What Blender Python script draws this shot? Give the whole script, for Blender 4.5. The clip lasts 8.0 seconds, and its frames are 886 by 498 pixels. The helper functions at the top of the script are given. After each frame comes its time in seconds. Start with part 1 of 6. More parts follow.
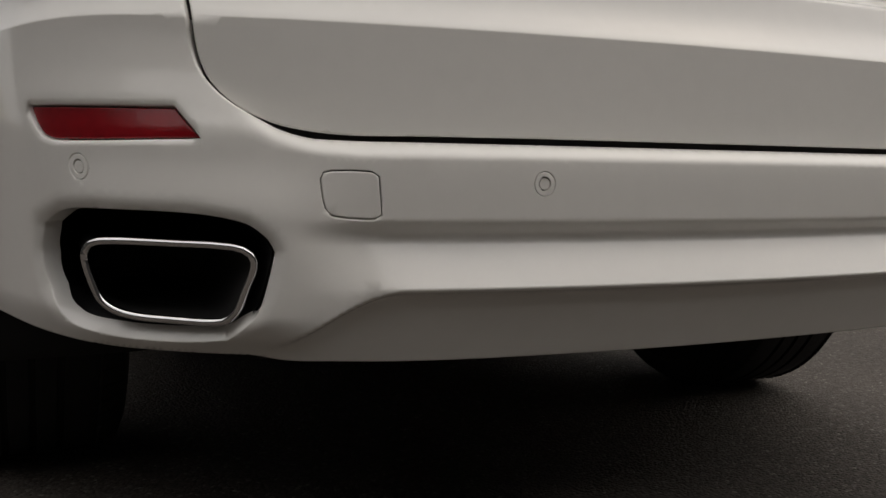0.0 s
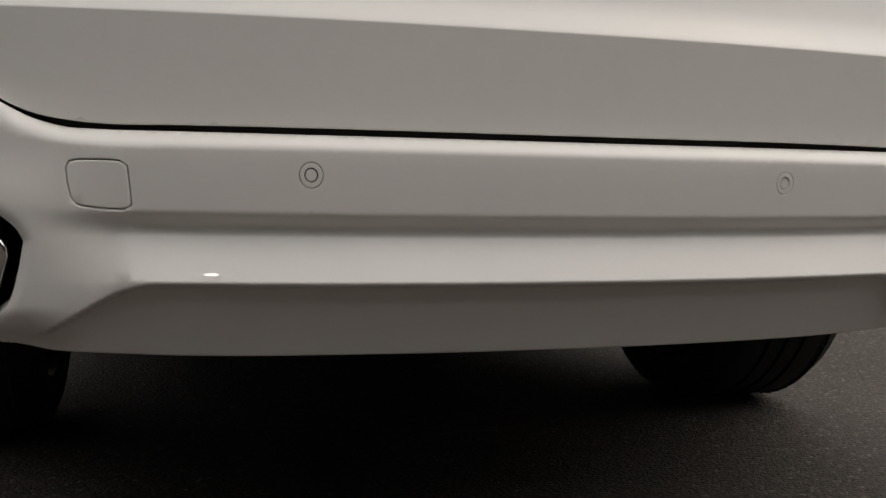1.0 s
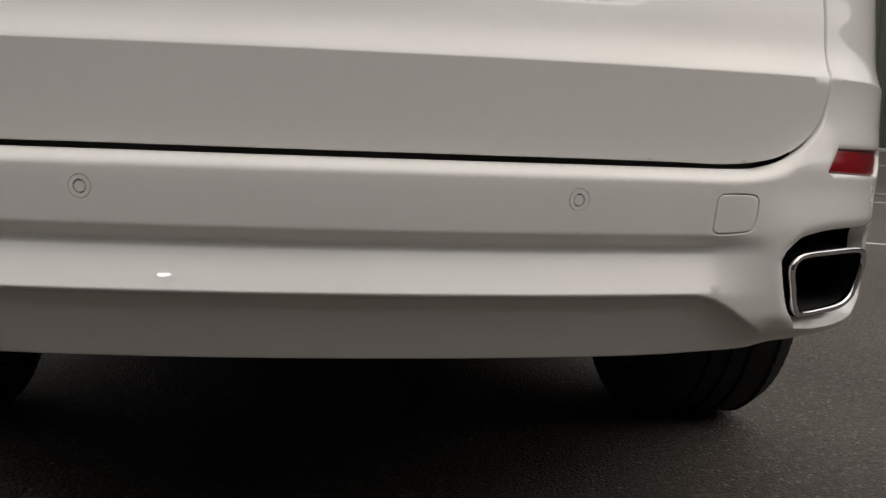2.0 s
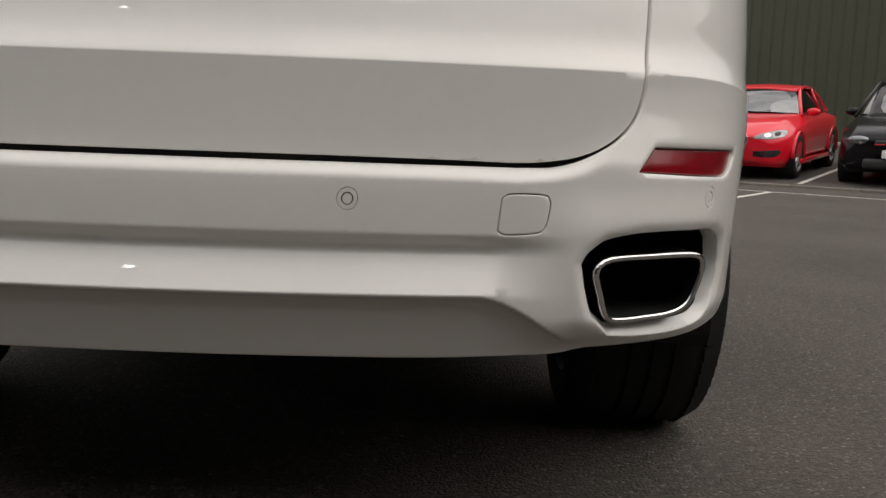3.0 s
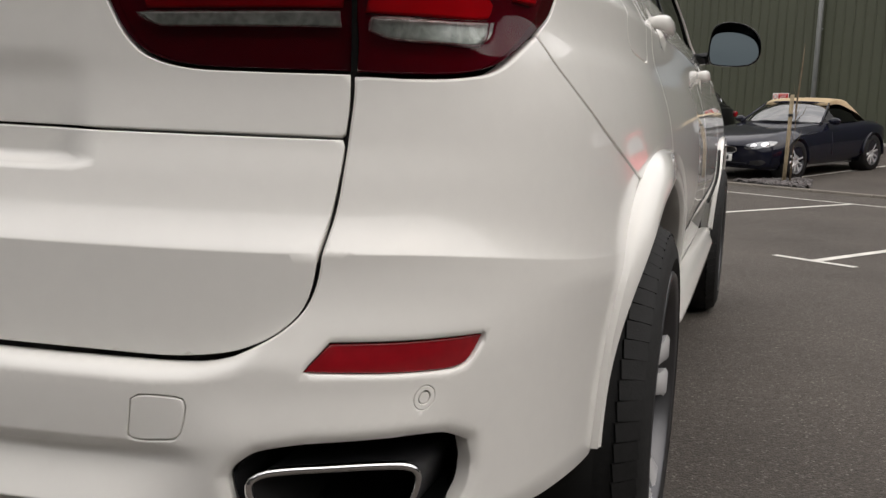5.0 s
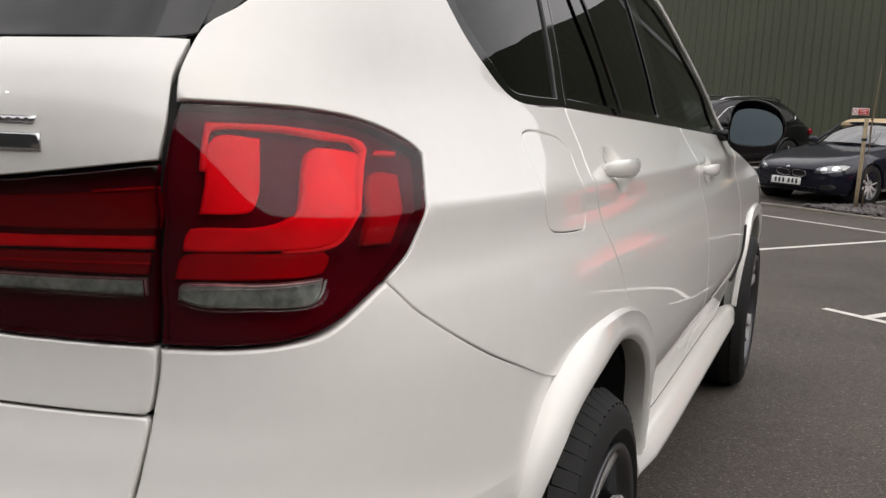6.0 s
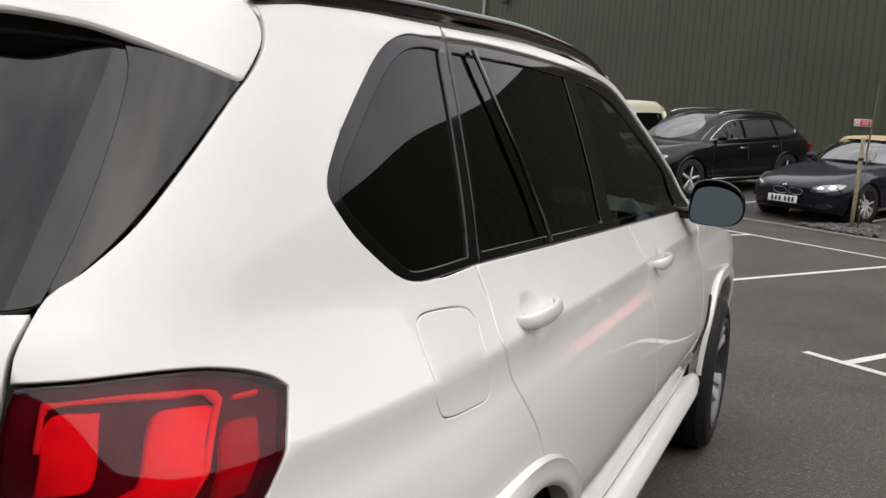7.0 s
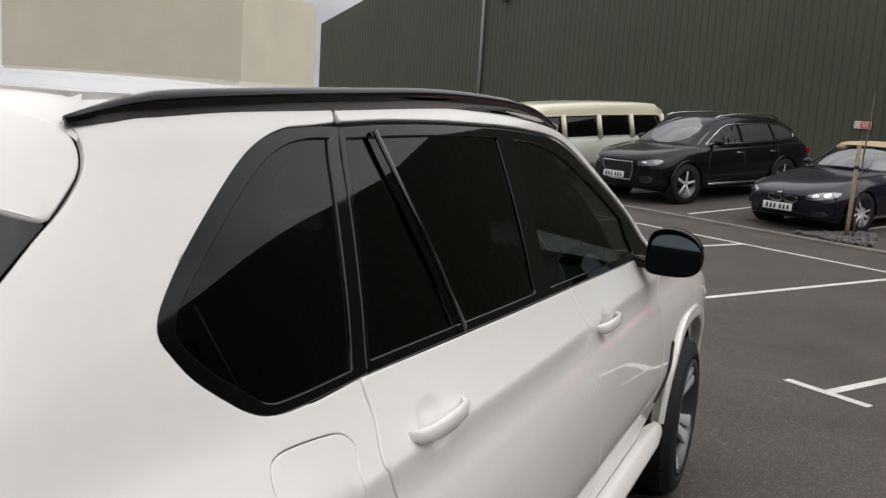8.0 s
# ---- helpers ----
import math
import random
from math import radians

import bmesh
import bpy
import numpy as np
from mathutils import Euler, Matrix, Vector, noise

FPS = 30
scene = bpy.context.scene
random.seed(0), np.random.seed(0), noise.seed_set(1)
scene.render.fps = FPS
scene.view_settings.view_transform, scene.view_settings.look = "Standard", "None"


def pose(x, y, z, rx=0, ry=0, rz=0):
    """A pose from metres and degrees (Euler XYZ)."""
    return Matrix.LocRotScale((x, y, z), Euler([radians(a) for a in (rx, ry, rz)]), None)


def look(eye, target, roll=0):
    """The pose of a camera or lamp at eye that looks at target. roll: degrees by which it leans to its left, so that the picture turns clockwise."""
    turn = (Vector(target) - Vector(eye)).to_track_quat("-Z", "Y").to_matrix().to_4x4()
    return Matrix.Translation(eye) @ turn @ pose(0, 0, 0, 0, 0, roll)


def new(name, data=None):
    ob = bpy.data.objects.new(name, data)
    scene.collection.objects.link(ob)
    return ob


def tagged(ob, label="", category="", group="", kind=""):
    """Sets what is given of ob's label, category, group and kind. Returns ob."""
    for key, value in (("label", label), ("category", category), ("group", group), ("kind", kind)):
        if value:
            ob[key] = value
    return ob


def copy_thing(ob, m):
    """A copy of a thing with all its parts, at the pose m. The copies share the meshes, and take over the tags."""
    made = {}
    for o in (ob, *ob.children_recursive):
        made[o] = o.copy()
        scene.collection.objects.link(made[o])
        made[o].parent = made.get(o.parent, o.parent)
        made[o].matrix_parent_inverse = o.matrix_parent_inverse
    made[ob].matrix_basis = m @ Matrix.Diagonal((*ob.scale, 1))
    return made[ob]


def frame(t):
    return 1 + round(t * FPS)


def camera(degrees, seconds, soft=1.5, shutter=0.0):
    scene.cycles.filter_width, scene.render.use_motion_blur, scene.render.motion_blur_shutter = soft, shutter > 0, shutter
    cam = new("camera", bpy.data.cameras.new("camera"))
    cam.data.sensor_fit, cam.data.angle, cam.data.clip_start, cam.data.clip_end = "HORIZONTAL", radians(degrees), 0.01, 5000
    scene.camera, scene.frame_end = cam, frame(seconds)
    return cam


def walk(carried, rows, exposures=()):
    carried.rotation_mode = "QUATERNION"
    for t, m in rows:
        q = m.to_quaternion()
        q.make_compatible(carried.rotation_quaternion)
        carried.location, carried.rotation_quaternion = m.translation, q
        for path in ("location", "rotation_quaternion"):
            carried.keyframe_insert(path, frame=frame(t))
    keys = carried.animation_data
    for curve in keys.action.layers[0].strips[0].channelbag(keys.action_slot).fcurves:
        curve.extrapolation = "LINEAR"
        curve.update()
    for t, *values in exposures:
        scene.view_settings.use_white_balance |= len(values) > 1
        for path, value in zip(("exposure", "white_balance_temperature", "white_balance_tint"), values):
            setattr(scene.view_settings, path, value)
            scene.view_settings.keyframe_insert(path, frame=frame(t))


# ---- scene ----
cam = camera(50.9, 8.0, soft=1.45)
# seconds, place, turn to the left from straight ahead, tilt up, lean
PATH = [
    (0.0, -0.8507, -0.9289, 0.6206, -24.429, -6.587, 1.535),
    (0.5, -0.6645, -0.9878, 0.6157, -20.011, -6.675, 1.581),
    (1.0, -0.4362, -1.0245, 0.6202, -15.669, -6.817, 1.694),
    (1.5, -0.2202, -1.0806, 0.6426, -11.512, -6.903, 1.86),
    (1.7, -0.1403, -1.1036, 0.6472, -9.846, -7.013, 1.987),
    (2.8, 0.3422, -1.1676, 0.6726, -1.008, -7.7, 2.165),
    (3.0, 0.4339, -1.1494, 0.6688, 0.584, -7.54, 2.137),
    (3.5, 0.6404, -1.0998, 0.6974, 4.925, -7.741, 2.339),
    (4.0, 0.8127, -1.062, 0.7409, 9.808, -7.836, 2.254),
    (4.2, 0.8828, -1.0413, 0.7719, 11.501, -7.973, 2.427),
    (5.3, 1.1998, -0.7135, 0.9824, 20.195, -8.383, 2.4),
    (5.5, 1.2371, -0.6563, 1.0476, 21.258, -8.6, 2.85),
    (6.0, 1.3213, -0.5821, 1.207, 22.685, -8.478, 3.054),
    (6.5, 1.3875, -0.5432, 1.3743, 22.938, -8.564, 3.362),
    (7.0, 1.4481, -0.4745, 1.5109, 23.055, -8.733, 3.5),
    (7.5, 1.4951, -0.3416, 1.6194, 23.063, -9.002, 3.91),
    (8.0, 1.56, -0.24, 1.7, 23.3, -9.1, 3.6),
]


def held(x, y, z, yaw, tilt, lean):
    a, b = radians(yaw), radians(tilt)
    way = Vector((-math.sin(a) * math.cos(b), math.cos(a) * math.cos(b), math.sin(b)))
    eye = Vector((x, y, z))
    return look(eye, eye + way, lean)


walk(cam, [(t, held(*r)) for t, *r in PATH], [(0.0, -0.06, 6600, 10), (1.5, 0.07, 6580, 10), (3.0, 0.17, 6540, 10), (4.2, 0.33, 6500, 10), (5.3, 0.46, 6430, 10), (6.3, 0.42, 6330, 10), (7.2, 0.46, 6240, 10), (8.0, 0.26, 6220, 10)])

# ---- light: an overcast sky ----
world = bpy.data.worlds.new("world")
scene.world = world
world.use_nodes = True
wn, wl = world.node_tree.nodes, world.node_tree.links
wn.clear()
sky = wn.new("ShaderNodeTexSky")
sky.sky_type = "NISHITA"
sky.sun_disc = False
sky.sun_elevation, sky.sun_rotation = radians(53), radians(108)
sky.air_density, sky.dust_density, sky.ozone_density = 1.0, 6.0, 0.6
coord = wn.new("ShaderNodeTexCoord")
stretch = wn.new("ShaderNodeMapping")
stretch.inputs["Scale"].default_value = (1.2, 2.6, 4.0)
cloud = wn.new("ShaderNodeTexNoise")
cloud.inputs["Scale"].default_value, cloud.inputs["Detail"].default_value, cloud.inputs["Roughness"].default_value = 2.0, 4, .5
ramp = wn.new("ShaderNodeValToRGB")
ramp.color_ramp.elements[0].position, ramp.color_ramp.elements[0].color = .32, (5.2, 5.15, 5.2, 1)
ramp.color_ramp.elements[1].position, ramp.color_ramp.elements[1].color = .68, (9.5, 9.0, 8.65, 1)
mixc = wn.new("ShaderNodeMixRGB")
mixc.inputs[0].default_value = .88
back = wn.new("ShaderNodeBackground")
back.inputs["Strength"].default_value = .12
wout = wn.new("ShaderNodeOutputWorld")
wl.new(coord.outputs["Generated"], stretch.inputs["Vector"])
wl.new(stretch.outputs["Vector"], cloud.inputs["Vector"])
wl.new(cloud.outputs["Fac"], ramp.inputs["Fac"])
wl.new(sky.outputs["Color"], mixc.inputs[1])
wl.new(ramp.outputs["Color"], mixc.inputs[2])
# an overcast sky is brighter overhead than at the horizon
height = wn.new("ShaderNodeSeparateXYZ")
grade = wn.new("ShaderNodeMapRange")
grade.inputs["From Min"].default_value, grade.inputs["From Max"].default_value = 0, 1
grade.inputs["To Min"].default_value, grade.inputs["To Max"].default_value = .62, 1.5
dome = wn.new("ShaderNodeVectorMath")
dome.operation = "SCALE"
wl.new(coord.outputs["Generated"], height.inputs[0])
wl.new(height.outputs["Z"], grade.inputs["Value"])
wl.new(mixc.outputs["Color"], dome.inputs[0])
wl.new(grade.outputs["Result"], dome.inputs["Scale"])
wl.new(dome.outputs["Vector"], back.inputs["Color"])
wl.new(back.outputs["Background"], wout.inputs["Surface"])
sun_data = bpy.data.lights.new("sun", "SUN")
sun_data.energy, sun_data.angle, sun_data.color = .62, radians(80), (1, .965, .92)
sun = new("sun", sun_data)
sun.matrix_world = look((4.6, -1.5, 6.5), (0, 0, 0))

# ---- body shape of the large white car: x to its right, y from tail to nose, z up ----
def curve1(xs, ys):
    """A smooth curve through (xs, ys) without overshoot."""
    xs, ys = np.array(xs, float), np.array(ys, float)
    h, d = np.diff(xs), np.diff(ys) / np.diff(xs)
    m = np.zeros_like(xs)
    m[0], m[-1] = d[0], d[-1]
    for i in range(1, len(xs) - 1):
        if d[i - 1] * d[i] > 0:
            w1, w2 = 2 * h[i] + h[i - 1], h[i] + 2 * h[i - 1]
            m[i] = (w1 + w2) / (w1 / d[i - 1] + w2 / d[i])

    def at(x):
        x = np.clip(np.asarray(x, float), xs[0], xs[-1])
        i = np.clip(np.searchsorted(xs, x, side="right") - 1, 0, len(h) - 1)
        t = (x - xs[i]) / h[i]
        return ((1 + 2 * t) * (1 - t) ** 2 * ys[i] + t * (1 - t) ** 2 * h[i] * m[i]
                + t * t * (3 - 2 * t) * ys[i + 1] + t * t * (t - 1) * h[i] * m[i + 1])
    return at


SC = 0.93  # where the tail turns into the flank, along the girth
# tail: how far ahead of the bumper's face the body lies at each height
TAIL = {
    "bumper": curve1([.30, .38, .44, .50, .58, .62, .65, .70, .735, .7472, .7492, .765, .775, .79, .83, .877, .95, 1.05],
                     [.010, .000, -.008, -.012, -.014, -.012, -.002, .014, .0185, .0185, .0196, .0305, .0370, .0445, .0565, .070, .080, .078]),
    "gate": curve1([.60, .64, .70, .735, .7472, .7492, .765, .775, .79, .83, .877, .95, 1.05, 1.142, 1.18, 1.225, 1.277, 1.40, 1.53, 1.62, 1.68],
                   [.0150, .0152, .0157, .0161, .0162, .0172, .0285, .0350, .0425, .0555, .070, .078, .077, .075, .079, .096, .140, .243, .352, .43, .50]),
}
FLANK = curve1([.24, .34, .45, .58, .695, .72, .80, .90, .98, 1.02, 1.05, 1.086, 1.105, 1.14, 1.18, 1.215, 1.235, 1.32, 1.45, 1.58, 1.65, 1.70],
               [.930, .948, .952, .960, .970, .971, .969, .960, .942, .928, .923, .9205, .909, .886, .862, .843, .834, .806, .758, .705, .675, .635])
ROUND = curve1([.24, .6, .8, .95, 1.15, 1.3, 1.5, 1.7], [.34, .34, .32, .27, .24, .22, .20, .20])
_GL = [(-.8611363, .3478548), (-.3399810, .6521452), (.3399810, .6521452), (.8611363, .3478548)]


def ease(a, b, x):
    t = np.clip((x - a) / (b - a), 0, 1)
    return t * t * (3 - 2 * t)


def swell(y, z):
    """The bumper's side swells out towards the wheel arch."""
    return .010 * ease(.22, .58, y) * (1 - ease(.72, 1.05, y)) * ease(.92, .62, z)


def flank_x(y, z):
    back = np.clip((.98 - y) / .98, 0, 1.3)
    fore = np.clip((y - 4.1) / .9, 0, 1.2)
    k = np.clip(z - .748, 0, .3)
    edge = .32 * k * np.exp(-k / .035) * (1 - ease(.30, .85, y))  # the bumper's crease runs round the corner
    return FLANK(z) * (1 - .16 * back ** 1.8 - .10 * fore ** 2 + .016 * ease(.9, 2.0, y)) + swell(y, z) - edge


def tail_y(x, z, fam):
    return TAIL[fam](z) + .13 * x * x + .10 * np.abs(x) ** 4


def sharp(s, z, fam):
    a = np.abs(s)
    yc = tail_y(SC * np.ones_like(a), z, fam)
    wc = flank_x(yc, z)
    x1 = np.minimum(a, SC) / SC * wc
    y1 = tail_y(x1, z, fam)
    y2 = yc + np.maximum(a - SC, 0)
    x = np.where(a < SC, x1, flank_x(y2, z))
    return np.sign(s) * x, np.where(a < SC, y1, y2)


def bumper_relief(s, z):
    """The groove, the lower lip and the tucked-in apron between the tail pipes; lips round the pipes."""
    a = np.abs(s)
    mid = 1 - ease(.50, .66, a)
    lip = .453 - .072 * ease(.51, .695, a)
    groove = .016 * ease(.534, .511, z) * mid
    shelf = -.030 * np.clip((.506 - z) / .050, 0, 1) * mid
    apron = (.016 * ease(lip + .002, lip - .008, z) + .41 * np.clip(lip - z, 0, .2)) * (1 - ease(.58, .68, a))
    under = .035 * ease(.425, .365, z) * ease(.58, .68, a)
    pod = -.010 * ease(.56, .68, a) * (1 - ease(.86, .98, a)) * ease(.36, .40, z) * ease(.60, .53, z)
    return groove + shelf + apron + under + pod


def gate_relief(s, z):
    a = np.abs(s)
    deep = np.clip(.084 - TAIL["gate"](z), 0, .06)
    return deep * ease(.43, .36, a) * ease(.826, .842, z) * (1 - ease(.93, .97, z))


def skin(s, z, fam="bumper"):
    """Points of the body at girth s and height z, as rows."""
    s, z = np.asarray(s, float), np.asarray(z, float)
    r = ROUND(z)
    a = np.abs(s)
    t0 = np.clip((SC - a) / r, -1, 1)
    cuts = (-1 + 0 * t0, np.minimum(t0, 0), np.maximum(t0, 0), 1 + 0 * t0)
    x, y = 0, 0
    zs = z + .042 * ease(.80, 1.36, a) * ease(.66, .70, z) * (1 - ease(.78, .92, z)) if fam == "bumper" else z  # its crease drops towards the flank
    for lo, hi in zip(cuts, cuts[1:]):  # the sharp corner, softened over r to both sides
        for g, w in _GL:
            t = (lo + hi) / 2 + (hi - lo) / 2 * g
            k = (hi - lo) / 2 * w * (1 - np.abs(t))
            px, py = sharp(a + t * r, zs, fam)
            x, y = x + k * px, y + k * py
    x = np.where(s < 0, -x, x)
    if fam == "bumper":
        y = y + bumper_relief(s, z)
    if fam == "gate":
        y = y + gate_relief(s, z)
    return np.stack([x, y, z + 0 * s], -1)


def skin_normal(s, z, fam="bumper"):
    e = .0013
    n = np.cross(skin(s + e, z, fam) - skin(s - e, z, fam), skin(s, z + e, fam) - skin(s, z - e, fam))
    n *= np.where(np.asarray(s) < -9, -1, 1)[..., None]
    return n / np.linalg.norm(n, axis=-1, keepdims=True)


def at_x(x, z, fam="bumper"):
    """The girth of a place x off the middle of the tail, with its height."""
    lo, hi = 0.0, 1.25
    for _ in range(30):
        m = (lo + hi) / 2
        if skin(np.array(m), np.array(z), fam)[0] < x:
            lo = m
        else:
            hi = m
    return (hi, z)

# ---- materials ----
def material(name, color, rough=.5, metal=0.0, coat=0.0, coat_rough=.03, var=.06, scale=6.0, bump=0.0, bump_scale=200.0, spec=.5, fine=0.0, fine_scale=90.0, trans=0.0):
    """A surface with its colour varied at two scales, and fine relief."""
    m = bpy.data.materials.new(name)
    m.use_nodes = True
    n, l = m.node_tree.nodes, m.node_tree.links
    p = n["Principled BSDF"]
    p.inputs["Roughness"].default_value, p.inputs["Metallic"].default_value = rough, metal
    p.inputs["Coat Weight"].default_value, p.inputs["Coat Roughness"].default_value = coat, coat_rough
    p.inputs["Specular IOR Level"].default_value = spec
    p.inputs["Transmission Weight"].default_value = trans
    tc = n.new("ShaderNodeTexCoord")
    big = n.new("ShaderNodeTexNoise")
    big.inputs["Scale"].default_value, big.inputs["Detail"].default_value = scale, 4
    l.new(tc.outputs["Object"], big.inputs["Vector"])
    small = n.new("ShaderNodeTexNoise")
    small.inputs["Scale"].default_value, small.inputs["Detail"].default_value = fine_scale, 3
    l.new(tc.outputs["Object"], small.inputs["Vector"])
    r1 = n.new("ShaderNodeMapRange")
    r1.inputs["From Min"].default_value, r1.inputs["From Max"].default_value = .3, .7
    r1.inputs["To Min"].default_value, r1.inputs["To Max"].default_value = 1 - var, 1 + var
    l.new(big.outputs["Fac"], r1.inputs["Value"])
    r2 = n.new("ShaderNodeMapRange")
    r2.inputs["From Min"].default_value, r2.inputs["From Max"].default_value = .3, .7
    r2.inputs["To Min"].default_value, r2.inputs["To Max"].default_value = 1 - fine, 1 + fine
    l.new(small.outputs["Fac"], r2.inputs["Value"])
    mul = n.new("ShaderNodeMath")
    mul.operation = "MULTIPLY"
    l.new(r1.outputs["Result"], mul.inputs[0])
    l.new(r2.outputs["Result"], mul.inputs[1])
    sc = n.new("ShaderNodeVectorMath")
    sc.operation = "SCALE"
    sc.inputs[0].default_value = color
    l.new(mul.outputs["Value"], sc.inputs["Scale"])
    l.new(sc.outputs["Vector"], p.inputs["Base Color"])
    if bump:
        b = n.new("ShaderNodeBump")
        b.inputs["Strength"].default_value, b.inputs["Distance"].default_value = bump, .002
        t = n.new("ShaderNodeTexNoise")
        t.inputs["Scale"].default_value, t.inputs["Detail"].default_value = bump_scale, 3
        l.new(tc.outputs["Object"], t.inputs["Vector"])
        l.new(t.outputs["Fac"], b.inputs["Height"])
        l.new(b.outputs["Normal"], p.inputs["Normal"])
    return m


def cover_glass(name, tint, gloss=1.0, ior=1.5):
    """A thin clear cover: tinted see-through, glossy by Fresnel."""
    m = bpy.data.materials.new(name)
    m.use_nodes = True
    n, l = m.node_tree.nodes, m.node_tree.links
    n.remove(n["Principled BSDF"])
    tr, gl, mx, fr = n.new("ShaderNodeBsdfTransparent"), n.new("ShaderNodeBsdfGlossy"), n.new("ShaderNodeMixShader"), n.new("ShaderNodeFresnel")
    tr.inputs["Color"].default_value = (*tint, 1)
    gl.inputs["Roughness"].default_value = .015
    fr.inputs["IOR"].default_value = ior
    l.new(fr.outputs["Fac"], mx.inputs[0])
    l.new(tr.outputs[0], mx.inputs[1])
    l.new(gl.outputs[0], mx.inputs[2])
    l.new(mx.outputs[0], n["Material Output"].inputs["Surface"])
    return m


def tarmac(name):
    """Worn asphalt: stones of many greys in a dark binder, with paler patches."""
    m = bpy.data.materials.new(name)
    m.use_nodes = True
    n, l = m.node_tree.nodes, m.node_tree.links
    p = n["Principled BSDF"]
    p.inputs["Roughness"].default_value = .86
    p.inputs["Specular IOR Level"].default_value = .35
    tc = n.new("ShaderNodeTexCoord")
    stones = n.new("ShaderNodeTexVoronoi")
    stones.inputs["Scale"].default_value = 150
    l.new(tc.outputs["Object"], stones.inputs["Vector"])
    grey = n.new("ShaderNodeSeparateColor")
    l.new(stones.outputs["Color"], grey.inputs["Color"])
    r = n.new("ShaderNodeValToRGB")
    e = r.color_ramp.elements
    e[0].position, e[0].color = .0, (.050, .043, .037, 1)
    e[1].position, e[1].color = .62, (.078, .067, .057, 1)
    for pos, c in ((.88, (.092, .080, .068, 1)), (.97, (.125, .112, .097, 1)), (1.0, (.20, .185, .16, 1))):
        k = e.new(pos)
        k.color = c
    l.new(grey.outputs["Red"], r.inputs["Fac"])
    big = n.new("ShaderNodeTexNoise")
    big.inputs["Scale"].default_value, big.inputs["Detail"].default_value = .9, 6
    l.new(tc.outputs["Object"], big.inputs["Vector"])
    rng = n.new("ShaderNodeMapRange")
    rng.inputs["From Min"].default_value, rng.inputs["From Max"].default_value = .3, .7
    rng.inputs["To Min"].default_value, rng.inputs["To Max"].default_value = .82, 1.18
    l.new(big.outputs["Fac"], rng.inputs["Value"])
    sc = n.new("ShaderNodeVectorMath")
    sc.operation = "SCALE"
    l.new(r.outputs["Color"], sc.inputs[0])
    l.new(rng.outputs["Result"], sc.inputs["Scale"])
    l.new(sc.outputs["Vector"], p.inputs["Base Color"])
    b = n.new("ShaderNodeBump")
    b.inputs["Strength"].default_value, b.inputs["Distance"].default_value = .9, .004
    b.invert = True
    l.new(stones.outputs["Distance"], b.inputs["Height"])
    l.new(b.outputs["Normal"], p.inputs["Normal"])
    return m


WHITE = material("white_paint", (.795, .781, .742), rough=.35, coat=1.0, coat_rough=.012, spec=.25, var=.012, scale=3, fine=.01, fine_scale=40)
BLACK_GLOSS = material("black_gloss", (.0025, .0025, .0028), rough=.05, var=.1, spec=.38)
BLACK_PLASTIC = material("black_plastic", (.018, .018, .019), rough=.55, var=.12, bump=.25, bump_scale=500)
DARK = material("dark_cavity", (.008, .008, .008), rough=.8, var=.2)
RUBBER = material("rubber", (.013, .013, .013), rough=.72, spec=.3, var=.15, scale=12, bump=.3, bump_scale=300, fine=.15)
SEAL = material("seal", (.014, .013, .012), rough=.6, var=.1)
CHROME = material("chrome", (.72, .72, .73), rough=.10, metal=1.0, var=.05)
SATIN = material("satin_steel", (.50, .50, .51), rough=.22, metal=1.0, var=.06)
ALLOY = material("alloy", (.72, .72, .73), rough=.26, metal=.4, coat=.4, var=.05)
ALLOY_DARK = material("alloy_dark", (.10, .10, .105), rough=.35, metal=.8, var=.08)
BRAKE = material("brake_disc", (.30, .28, .26), rough=.45, metal=1.0, var=.1)
GLASS_DARK = cover_glass("privacy_glass", (.012, .013, .015), ior=1.46)
GLASS_REAR = cover_glass("rear_glass", (.012, .012, .016), ior=1.6)
GLASS = cover_glass("green_glass", (.09, .115, .11), ior=1.45)
GLASS_CLEAR = cover_glass("clear_glass", (.72, .78, .76))
LENS_RED = cover_glass("red_lens", (1.0, .58, .62))
LAMP_RED = material("lamp_red", (1.0, .007, .024), rough=.3, var=.10, scale=25, spec=0.0)
LAMP_MID = material("lamp_mid_red", (.46, .003, .012), rough=.35, var=.1, scale=25, spec=0.0)
LAMP_LOW = material("lamp_low_red", (.27, .003, .010), rough=.35, var=.1, scale=25, spec=0.0)
LAMP_LINE = material("lamp_line", (1.0, .035, .055), rough=.3, var=.05, spec=0.0)
LAMP_DARK = material("lamp_dark", (.10, .002, .012), rough=.35, var=.1, spec=0.0)
LAMP_CLEAR = material("lamp_clear", (.62, .58, .56), rough=.22, metal=.5, var=.25, scale=30, fine=.2, fine_scale=120)
REFLECTOR = material("reflector_red", (.24, .004, .009), rough=.16, coat=.3, var=.08, scale=60, bump=.12, bump_scale=900)
MIRROR = material("mirror_glass", (.058, .072, .078), rough=.02, metal=1.0, var=.01)
TARMAC = tarmac("tarmac")
LINE = material("line_paint", (.60, .58, .53), rough=.75, var=.16, scale=5, bump=.6, bump_scale=110, fine=.16, fine_scale=60)
CLADDING = material("green_cladding", (.060, .066, .038), rough=.5, var=.08, scale=.4, fine=.03, fine_scale=9)
KERB = material("kerb_stone", (.20, .18, .15), rough=.85, var=.18, scale=3, bump=.6, bump_scale=90, fine=.12)


